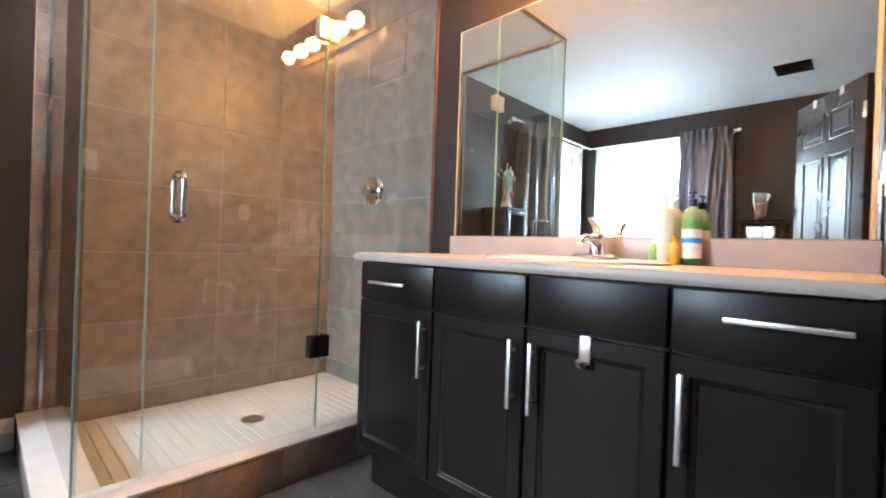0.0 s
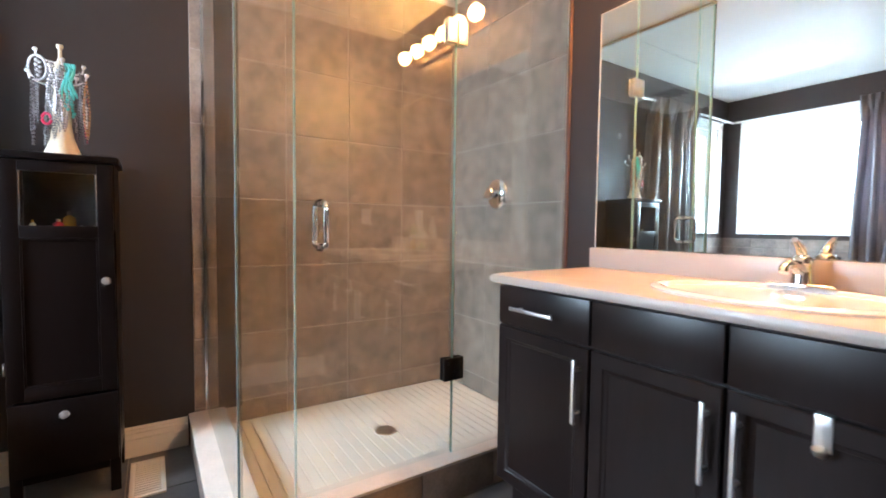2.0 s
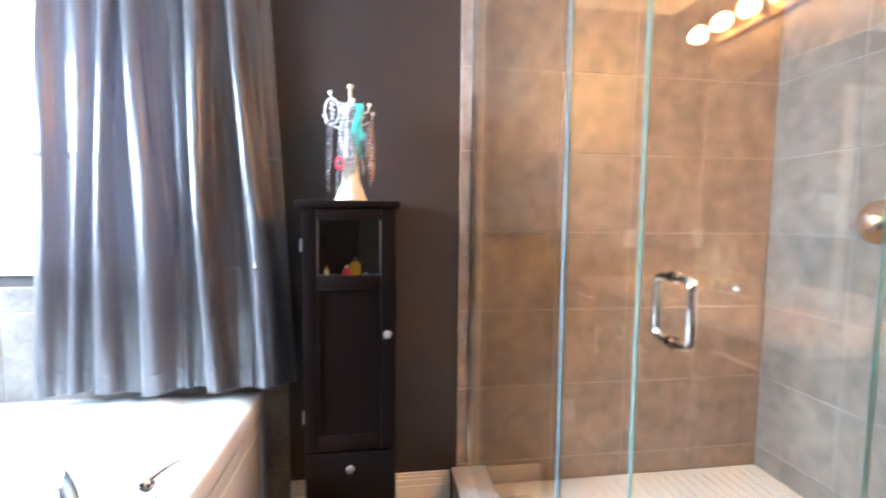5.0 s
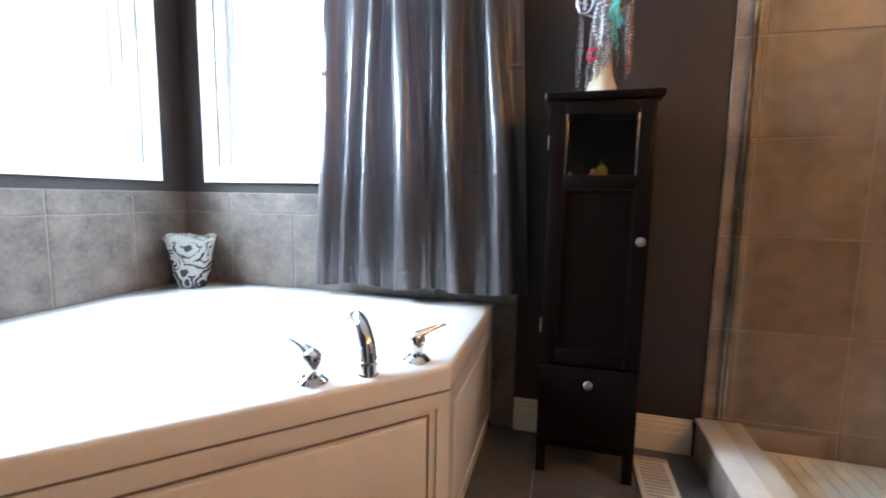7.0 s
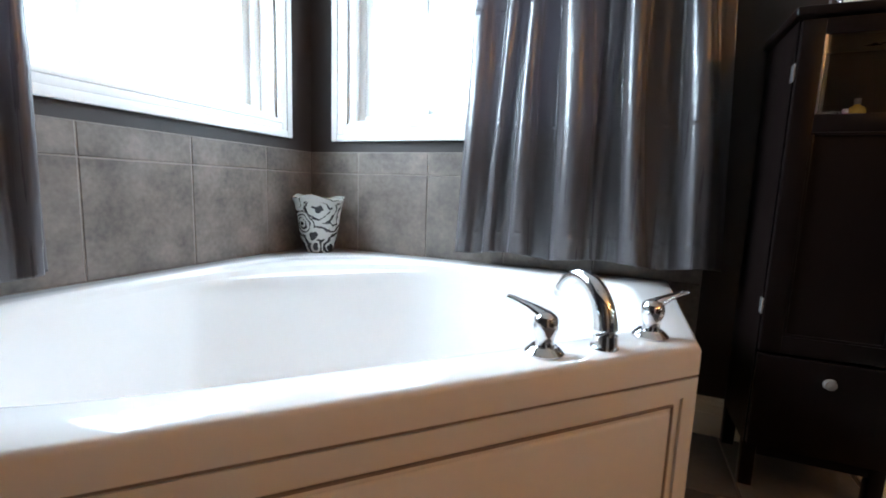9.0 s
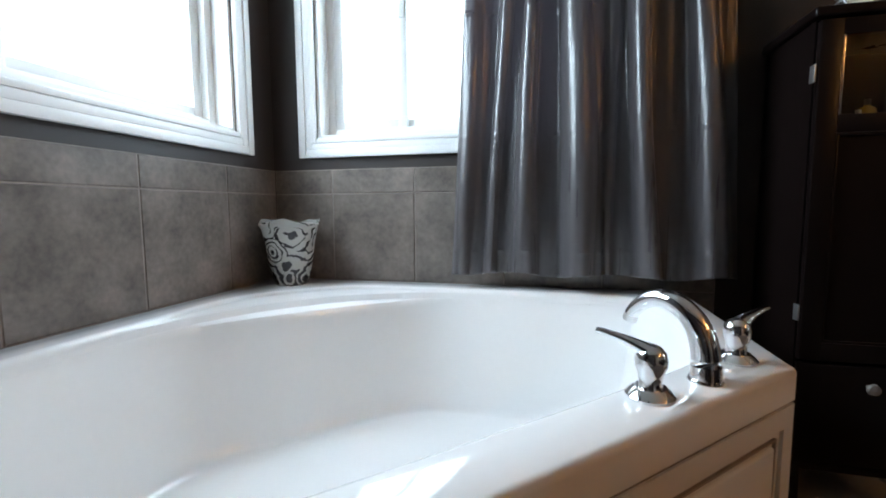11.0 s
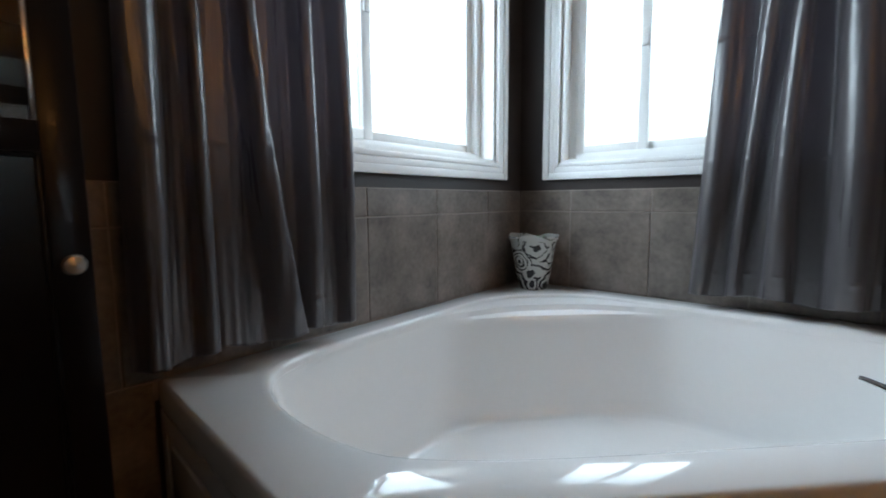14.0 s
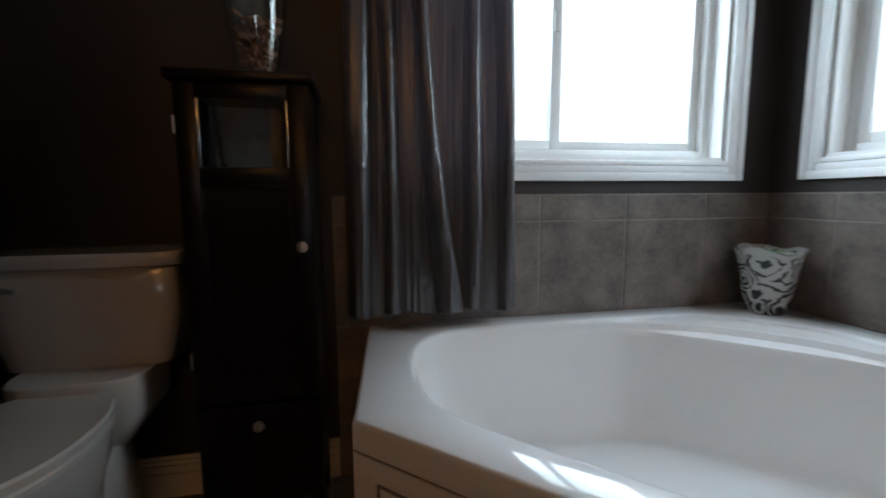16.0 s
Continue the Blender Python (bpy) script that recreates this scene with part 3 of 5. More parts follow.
def shower_curb():
    c = thing("shower_curb", "stone-topped shower kerb with brown tiled face", "shower kerb")
    part("core", boxes(((0.472, 1.615, FLOOR), (EAST_S - 0.001, 1.70, CURB_Z - 0.014)), ((0.472, 1.70, FLOOR), (0.60, NORTH - 0.001, CURB_Z - 0.014))), M_GROUT, c, smooth=False)
    x = 0.464
    while x < EAST_S - 0.01:
        w = min(0.343, EAST_S - x)
        part("tile", boxes(((x + 0.0015, 1.605, FLOOR), (x + w - 0.0015, 1.6145, CURB_Z - 0.016)), bevel=0.001), M_TILE, c)
        x += w
    y = 1.605
    while y < NORTH - 0.01:
        w = min(0.343, NORTH - y)
        part("tile", boxes(((0.464, y + 0.0015, FLOOR), (0.4715, y + w - 0.0015, CURB_Z - 0.016)), bevel=0.001), M_TILE, c)
        y += w
    part("cap", boxes(((0.458, 1.600, CURB_Z - 0.0135), (EAST_S - 0.001, 1.712, CURB_Z)), bevel=0.004), M_CURB, c)
    part("cap", boxes(((0.458, 1.7125, CURB_Z - 0.0135), (0.612, NORTH - 0.001, CURB_Z)), bevel=0.004), M_CURB, c)


shower_curb()

GX = (0.541, 0.703, 1.312, EAST_S - 0.012)   # corner, door edge, hinge line, wall
DOOR_TOP, PANEL_TOP = 2.035, 2.436


def glass_panel(parent, name, lo, hi, edges=()):
    g = part(name, boxes((lo, hi)), M_GLASS, parent, smooth=False)
    g.visible_shadow = False
    for a, b in edges:
        part("edge", boxes((a, b)), M_EDGE, g, "polished green glass edge", smooth=False)
    return g


def shower_screen():
    s = thing("shower_screen", "frameless clear glass shower screen with a hinged door", "shower screen", (0, 0, 0))
    y, t, z0 = GLASS, 0.009, CURB_Z + 0.004
    glass_panel(s, "return_panel", (GX[0] - t / 2, y + t + 0.001, z0), (GX[0] + t / 2, NORTH - 0.006, PANEL_TOP))
    glass_panel(s, "corner_panel", (GX[0] - t / 2, y, z0), (GX[1] - 0.003, y + t, PANEL_TOP),
                [((GX[1] - 0.003, y, z0), (GX[1] - 0.0022, y + t, PANEL_TOP)), ((GX[0] - t / 2 - 0.001, y + 0.001, z0), (GX[0] - t / 2 - 0.0002, y + t, PANEL_TOP))])
    d = glass_panel(s, "door", (GX[1] + 0.002, y, z0 + 0.008), (GX[2] - 0.002, y + t, DOOR_TOP),
                    [((GX[1] + 0.0012, y, z0 + 0.008), (GX[1] + 0.002, y + t, DOOR_TOP)), ((GX[2] - 0.002, y, z0 + 0.008), (GX[2] - 0.0012, y + t, DOOR_TOP))])
    glass_panel(s, "wall_panel", (GX[2] + 0.002, y, z0), (GX[3], y + t, PANEL_TOP),
                [((GX[2] + 0.0012, y, z0), (GX[2] + 0.002, y + t, PANEL_TOP))])
    glass_panel(s, "transom_panel", (GX[1] + 0.002, y, DOOR_TOP + 0.004), (GX[2] - 0.002, y + t, PANEL_TOP))
    # channels at the walls and on the kerb
    part("wall_channel", boxes(((GX[0] - 0.010, NORTH - 0.018, z0), (GX[0] - 0.0055, NORTH - 0.001, PANEL_TOP)), ((GX[0] + 0.0055, NORTH - 0.018, z0), (GX[0] + 0.010, NORTH - 0.001, PANEL_TOP))), M_CHROME, s)
    part("wall_channel", boxes(((EAST_S - 0.016, y - 0.006, z0), (EAST_S - 0.001, y - 0.001, PANEL_TOP)), ((EAST_S - 0.016, y + t + 0.001, z0), (EAST_S - 0.001, y + t + 0.006, PANEL_TOP))), M_CHROME, s)
    part("ceiling_channel", boxes(((GX[0] - 0.012, y + 0.012, PANEL_TOP), (GX[0] + 0.012, NORTH - 0.002, CEIL - 0.0005))), M_BRASS, s, smooth=False)
    part("ceiling_channel", boxes(((GX[0] - 0.012, y - 0.008, PANEL_TOP), (EAST_S - 0.002, y + 0.0115, CEIL - 0.0005))), M_BRASS, s, smooth=False)
    # added strip: the glass corner's reflection of the window, built as a solid
    part("corner_glint_strip", boxes(((GX[0] - 0.0115, y - 0.0045, z0), (GX[0] - 0.0058, y + 0.0085, PANEL_TOP)), bevel=0.0015), M_CORNERGLINT, s, "added strip for the window's glint along the glass corner")
    # hinges; the lower one is coloured black for the dark its chrome mirrors
    for z, m, lab in ((0.483, M_BLACK, "chrome glass hinge, coloured black for its dark reflection"), (1.785, M_STEEL, "nickel glass hinge")):
        for side in (-1, 1):
            yy = (y - 0.012, y - 0.001) if side < 0 else (y + t + 0.001, y + t + 0.012)
            h = part("hinge", boxes(((GX[2] - 0.046, yy[0], z - 0.045), (GX[2] - 0.002, yy[1], z + 0.045)), ((GX[2] + 0.002, yy[0], z - 0.045), (GX[2] + 0.046, yy[1], z + 0.045)), bevel=0.003), m, s, lab)
            if side < 0:
                for dx, dz in ((-0.024, -0.022), (-0.024, 0.022), (0.024, -0.022), (0.024, 0.022)):
                        bm = bmesh.new()
                        rod(bm, (GX[2] + dx, yy[0] - 0.0025, z + dz), (GX[2] + dx, yy[0] + 0.001, z + dz), 0.006, 12)
                        part("screw", bm, m, h)
    # D handles on both faces of the door
    hx, za, zb = 0.785, 0.972, 1.115
    for side in (-1, 1):
        yf = y if side < 0 else y + t
        k = side * 0.052
        pts = [(hx, yf, zb)]
        for i in range(7):
            a = math.pi / 2 * i / 6
            pts.append((hx, yf + k - side * 0.02 + side * 0.02 * math.sin(a), zb - 0.02 + 0.02 * math.cos(a)))
        for i in range(7):
            a = math.pi / 2 * i / 6
            pts.append((hx, yf + k - side * 0.02 + side * 0.02 * math.cos(a), za + 0.02 - 0.02 * math.sin(a)))
        pts.append((hx, yf, za))
        bm = bmesh.new()
        tube(bm, pts, 0.0095, 14)
        h = part("handle", bm, M_CHROME, d, "polished chrome D handle")
        for z in (za, zb):
            bm = bmesh.new()
            rod(bm, (hx, yf, z), (hx, yf + side * 0.004, z), 0.014, 18)
            part("washer", bm, M_CHROME, h)


shower_screen()


def shower_valve():
    v = thing("shower_valve", "round chrome shower valve on the tiled wall", "shower valve", (EAST_S, 2.172, 1.232))
    m = Matrix.Rotation(radians(-90), 4, "Y")
    bm = bmesh.new()
    lathe(bm, [(0.088, 0.0), (0.087, 0.006), (0.078, 0.016), (0.055, 0.026), (0.028, 0.031), (0.0, 0.032)], 36, m)
    part("escutcheon", bm, M_CHROME, v)
    bm = bmesh.new()
    lathe(bm, [(0.030, 0.012), (0.028, 0.03), (0.034, 0.042), (0.036, 0.056), (0.030, 0.066), (0.0, 0.068)], 8, m)
    part("knob", bm, M_CHROME, v)
    bm = bmesh.new()
    tube(bm, [(-0.05, 0.0, -0.01), (-0.055, 0.03, -0.016), (-0.055, 0.058, -0.02)], [0.010, 0.008, 0.006])
    part("lever", bm, M_CHROME, v)
    return v


shower_valve()


# ---- curtains ----
def curtain(name, label, x_low, x_high, z0, z1, m, ridges, seed, curl=0.0, pleats=7):
    """Satin drop: x_low and x_high are its two ends at the hem and at the rod; each ridge is (place at the hem, place at the rod, depth, breadth), as shares of the width."""
    c = thing(name, label, "curtain", group="window curtains")
    c.matrix_world = m
    nx, nz = 190, 230
    rows = []
    bm = bmesh.new()
    for j in range(nz + 1):
        v = j / nz
        z = z1 - (z1 - z0) * v
        a = x_high[0] + (x_low[0] - x_high[0]) * v
        b = x_high[1] + (x_low[1] - x_high[1]) * v
        crease = sum(math.exp(-((z - zc - 0.012 * noise.noise(Vector((zc * 9, seed, 0)))) / 0.005) ** 2) for zc in (0.648, 1.047, 1.447))
        row = []
        for i in range(nx + 1):
            u = i / nx
            d, side = 0.0, 0.0
            for k, (ub, ut, amp, wd) in enumerate(ridges):
                centre = ut + (ub - ut) * v ** 1.3 + 0.014 * math.sin(5.2 * v + 2.1 * k + seed)
                breadth = wd * (0.85 + 0.30 * math.sin(3.7 * v + 1.7 * k))
                q = (u - centre) / breadth
                hump = math.exp(-abs(q) ** 3.0)
                d += amp * (0.75 + 0.35 * v) * hump
                side += 0.20 * amp * q * hump
            d += 0.010 * noise.noise(Vector((u * 9, v * 1.4, seed))) + 0.0045 * noise.noise(Vector((u * 34, v * 3.0, seed + 3))) * (0.4 + v)
            d += 0.0050 * crease * (0.30 + 1.5 * noise.noise(Vector((u * 30, z * 3, seed + 8)))) + 0.0022 * noise.noise(Vector((u * 44, v * 60, seed + 5))) * max(0.0, v - 0.4)
            top = max(0.0, 1 - v / 0.14)
            top = top * top * (3 - 2 * top)
            d = d * (1 - 0.75 * top) + top * (0.052 + 0.016 * math.cos(2 * math.pi * pleats * (u + 0.02 * math.sin(9 * u))))
            d -= curl * max(0.0, (u - 0.78) / 0.22) ** 1.5
            x = a + (b - a) * u + side
            zz = z + (0.007 * math.sin(17 * u + seed) + 0.16 * (d - 0.02)) * v ** 8
            row.append(bm.verts.new((x, 0.022 - d, zz)))
        rows.append(row)
    for p, q in zip(rows, rows[1:]):
        for i in range(nx):
            bm.faces.new((p[i], p[i + 1], q[i + 1], q[i]))
    cl = part("cloth", bm, M_CURTAIN, c)
    so = cl.modifiers.new("thickness", "SOLIDIFY")
    so.thickness = 0.0022
    return c


ROD_Z = 2.19
curtain("curtain", "dark taupe satin curtain with deep folds hanging beside the tub", (-1.104, -0.182), (-1.00, -0.265), 0.572, ROD_Z + 0.045, Matrix.Translation((0, NORTH - 0.095, 0)),
        ((0.03, 0.01, 0.036, 0.034), (0.160, 0.155, 0.034, 0.030), (0.268, 0.285, 0.058, 0.034), (0.462, 0.410, 0.082, 0.042), (0.585, 0.560, 0.018, 0.022), (0.695, 0.665, 0.084, 0.046), (0.905, 0.850, 0.070, 0.048)), 4, 0.02, 11)
curtain("curtain", "dark taupe satin curtain bunched at the window's end", (0.985, 1.552), (1.02, 1.512), 0.572, ROD_Z + 0.045, pose(WEST + 0.095, 0, 0, 0, 0, 90),
        ((0.06, 0.08, 0.050, 0.060), (0.27, 0.20, 0.050, 0.050), (0.60, 0.34, 0.078, 0.052), (0.71, 0.78, 0.060, 0.036), (0.93, 0.95, 0.050, 0.044)), 9, 0.0, 8)


def curtain_rod(name, a, b, wall_dir):
    r = thing(name, "thin white metal curtain rod with end cap", "curtain rod", group="curtain rods")
    a, b = Vector(a), Vector(b)
    bm = bmesh.new()
    rod(bm, a, b, 0.0105, 14)
    part("pole", bm, M_TRIM, r)
    bm = bmesh.new()
    d = (b - a).normalized()
    lathe(bm, [(0.012, 0), (0.018, 0.006), (0.019, 0.02), (0.010, 0.032), (0.0, 0.034)], 16, Matrix.Translation(a) @ (-d).to_track_quat("Z", "Y").to_matrix().to_4x4())
    part("finial", bm, M_STEEL, r)
    w = Vector(wall_dir)
    for p in (a + d * 0.06, b - d * 0.10):
        bm = bmesh.new()
        rod(bm, p, p + w, 0.006, 10)
        rod(bm, p + w * 0.93, p + w * 0.999, 0.02, 16)
        part("bracket", bm, M_STEEL, r)


curtain_rod("curtain_rod", (-0.13, NORTH - 0.095, ROD_Z), (-1.78, NORTH - 0.095, ROD_Z), (0, 0.1045, 0))
curtain_rod("curtain_rod", (WEST + 0.095, 0.99, ROD_Z), (WEST + 0.095, 2.52, ROD_Z), (-0.1045, 0, 0))


# ---- tall cabinets ----
def tall_cabinet(label, m, w, depth, h):
    """Front faces -y, origin at the floor, at the left end of the front."""
    c = thing("tall_cabinet", label, "cabinet", group="matching linen towers")
    c.matrix_world = m
    z_dr, z_leg = 0.39, 0.11
    t = 0.018
    for n, lo, hi in (("side_panel", (0, 0.02, z_leg), (t, depth, h - 0.025)), ("side_panel", (w - t, 0.02, z_leg), (w, depth, h - 0.025)), ("back_panel", (t, depth - 0.008, z_leg), (w - t, depth, h - 0.025)),
                      ("bottom", (t, 0.02, z_leg), (w - t, depth - 0.008, z_leg + t)), ("shelf", (t, 0.03, z_dr), (w - t, depth - 0.008, z_dr + t)), ("shelf", (t, 0.03, 0.985), (w - t, depth - 0.008, 1.0)), ("crossbar", (t, 0.02, h - 0.045), (w - t, depth - 0.008, h - 0.025))):
        part(n, boxes((lo, hi)), M_CABWOOD, c, smooth=False)
    bm = bmesh.new()
    box(bm, (-0.016, -0.012, h - 0.025), (w + 0.016, depth, h), 0.006, 3)
    part("top", bm, M_CABWOOD, c)
    for x in (0.0, w - 0.035):
        for y in (0.02, depth - 0.035):
            part("leg", boxes(((x, y, FLOOR), (x + 0.035, y + 0.035, z_leg)), bevel=0.003), M_CABWOOD, c)
    part("apron", boxes(((0.035, 0.024, z_leg - 0.03), (w - 0.035, 0.036, z_leg))), M_CABWOOD, c)
    # door: glazed above, panelled below
    g = 0.004
    r = 0.048
    za, zb, zm0, zm1 = z_dr + 0.006, h - 0.030, 0.985, 1.030
    fr = (("stile", (g, 0.0, za), (g + r, 0.019, zb)), ("stile", (w - g - r, 0.0, za), (w - g, 0.019, zb)), ("rail", (g + r, 0.0, za), (w - g - r, 0.019, za + r)),
          ("rail", (g + r, 0.0, zb - r * 0.8), (w - g - r, 0.019, zb)), ("rail", (g + r, 0.0, zm0), (w - g - r, 0.019, zm1)))
    d = part("door", boxes(((g + r, 0.008, za + r), (w - g - r, 0.014, zm0))), M_CABWOOD, c, smooth=False)
    for n, lo, hi in fr:
        part(n, boxes((lo, hi), bevel=0.0012), M_CABWOOD, d)
    part("bead", boxes(((g + r, 0.001, za + r), (g + r + 0.007, 0.008, zm0)), ((w - g - r - 0.007, 0.001, za + r), (w - g - r, 0.008, zm0)),
                       ((g + r, 0.001, za + r), (w - g - r, 0.008, za + r + 0.007)), ((g + r, 0.001, zm0 - 0.007), (w - g - r, 0.008, zm0)), bevel=0.002), M_CABWOOD, d)
    p = part("pane", boxes(((g + r, 0.009, zm1), (w - g - r, 0.012, zb - r * 0.8))), M_GLASS, d, smooth=False)
    p.visible_shadow = False
    # side beads made bright metal to give the window's glint
    for xa in (g + r, w - g - r - 0.006):
        part("glass_bead", boxes(((xa, 0.001, zm1), (xa + 0.006, 0.008, zb - r * 0.8)), bevel=0.001), M_BEADGLINT, d)
    kn = [(0.006, 0.0), (0.006, 0.010), (0.013, 0.014), (0.016, 0.020), (0.013, 0.027), (0.0, 0.030)]
    bm = bmesh.new()
    lathe(bm, kn, 20, Matrix.Translation((w - 0.030, 0, 0.822)) @ Matrix.Rotation(radians(90), 4, "X"))
    part("knob", bm, M_PEARL, d, "round white knob")
    dr = part("drawer", boxes(((g, 0.0, z_leg + 0.006), (w - g, 0.019, z_dr - 0.004)), bevel=0.003), M_CABWOOD, c)
    bm = bmesh.new()
    lathe(bm, kn, 20, Matrix.Translation((w / 2, 0, 0.335)) @ Matrix.Rotation(radians(90), 4, "X"))
    part("knob", bm, M_PEARL, dr, "round white knob")
    for z in (1.136, 0.52):
        part("hinge", boxes(((-0.003, 0.004, z - 0.022), (0.0005, 0.030, z + 0.022)), bevel=0.001), M_STEEL, d, "small bright metal hinge")
    return c


M_PEARL = mat("pearl_knob", (0.34, 0.31, 0.28), 0.18, 0.5, var=0.04, coat=0.5)
CAB_A = (-0.117, 2.352)
tall_cabinet("narrow espresso linen tower with a glazed door, beside the shower", pose(CAB_A[0], CAB_A[1], 0, 0, 0, 0), 0.325, 0.285, 1.292)
CAB_B = (-1.605, 0.583)
tall_cabinet("narrow espresso linen tower with a glazed door, beside the toilet", pose(CAB_B[0], CAB_B[1], 0, 0, 0, 90), 0.325, 0.250, 1.270)


def bottle(name, label, at, r, h, body, cap, neck=0.35, band=None, pump=False, square=1.0):
    b = thing(name, label, "bottle", at)
    bm = bmesh.new()
    lathe(bm, [(r * 0.9, 0), (r, 0.004), (r, h * 0.62), (r * 0.86, h * 0.72), (r * neck, h * 0.80), (r * neck, h * 0.86), (0.0, h * 0.86)], 24)
    bmesh.ops.scale(bm, vec=(square, 1, 1), verts=bm.verts)
    part("body", bm, body, b)
    if band:
        bm = bmesh.new()
        lathe(bm, [(r * 1.012, h * 0.10), (r * 1.012, h * 0.60)], 24)
        bmesh.ops.scale(bm, vec=(square, 1, 1), verts=bm.verts)
        lab = part("label", bm, band[0], b)
        bm = bmesh.new()
        lathe(bm, [(r * 1.02, h * 0.30), (r * 1.02, h * 0.37)], 24)
        bmesh.ops.scale(bm, vec=(square, 1, 1), verts=bm.verts)
        part("print", bm, band[1], lab)
        bm = bmesh.new()
        lathe(bm, [(r * 1.018, h * 0.49), (r * 1.018, h * 0.61)], 24)
        part("print", bm, M_LEAFPRINT, lab)
        bm = bmesh.new()
        lathe(bm, [(r * 0.95, 0.0), (r * 1.02, 0.004), (r * 1.02, h * 0.09)], 24)
        part("foot", bm, M_DKGREEN, b, "dark green base")
    bm = bmesh.new()
    if pump:
        lathe(bm, [(r * 0.42, h * 0.80), (r * 0.42, h * 0.90), (r * 0.14, h * 0.91), (r * 0.14, h * 0.97), (r * 0.36, h * 0.97), (r * 0.36, h), (0, h)], 16)
        rod(bm, (0, 0, h * 0.985), (-r * 1.1, 0, h * 0.975), r * 0.13, 10)
    else:
        lathe(bm, [(r * neck * 1.15, h * 0.82), (r * neck * 1.15, h), (0, h)], 16)
    part("pump" if pump else "cap", bm, cap, b)
    return b


def plain(name, c, rough=0.3, **k):
    return mat(name, c, rough, var=0.05, scale=20, fine=150, **k)


M_WHITE = plain("white_plastic", (0.78, 0.78, 0.76))
M_AMBER = plain("amber_soap", (0.62, 0.38, 0.05), 0.15)
M_GREEN = plain("green_plastic", (0.25, 0.45, 0.10))
M_DKGREEN = plain("dark_green_plastic", (0.03, 0.10, 0.04))
M_NAVY = plain("navy_plastic", (0.02, 0.03, 0.08))
M_BLUEP = plain("blue_print", (0.05, 0.30, 0.65))
M_LEAFPRINT = plain("green_print", (0.16, 0.42, 0.10))
M_BOTTLEGREEN = plain("green_tinted_bottle", (0.30, 0.42, 0.20), 0.15)
M_PALE = plain("pale_lotion", (0.72, 0.76, 0.68))
CT = 0.8805
bottle("lotion_bottle", "white labelled lotion bottle with dark pump on the counter", (1.842, 0.418, CT), 0.028, 0.224, M_BOTTLEGREEN, M_NAVY, band=(M_WHITE, M_BLUEP), pump=True)
bottle("soap_dispenser", "tall white pump soap dispenser on the counter", (1.848, 0.496, CT), 0.026, 0.236, M_PALE, M_WHITE, pump=True)
bottle("soap_bottle", "amber liquid soap bottle on the counter", (1.815, 0.458, CT), 0.019, 0.088, M_AMBER, M_AMBER)
bottle("lotion_bottle", "green lotion bottle on the counter", (1.84, 0.525, CT), 0.015, 0.080, M_GREEN, M_WHITE)


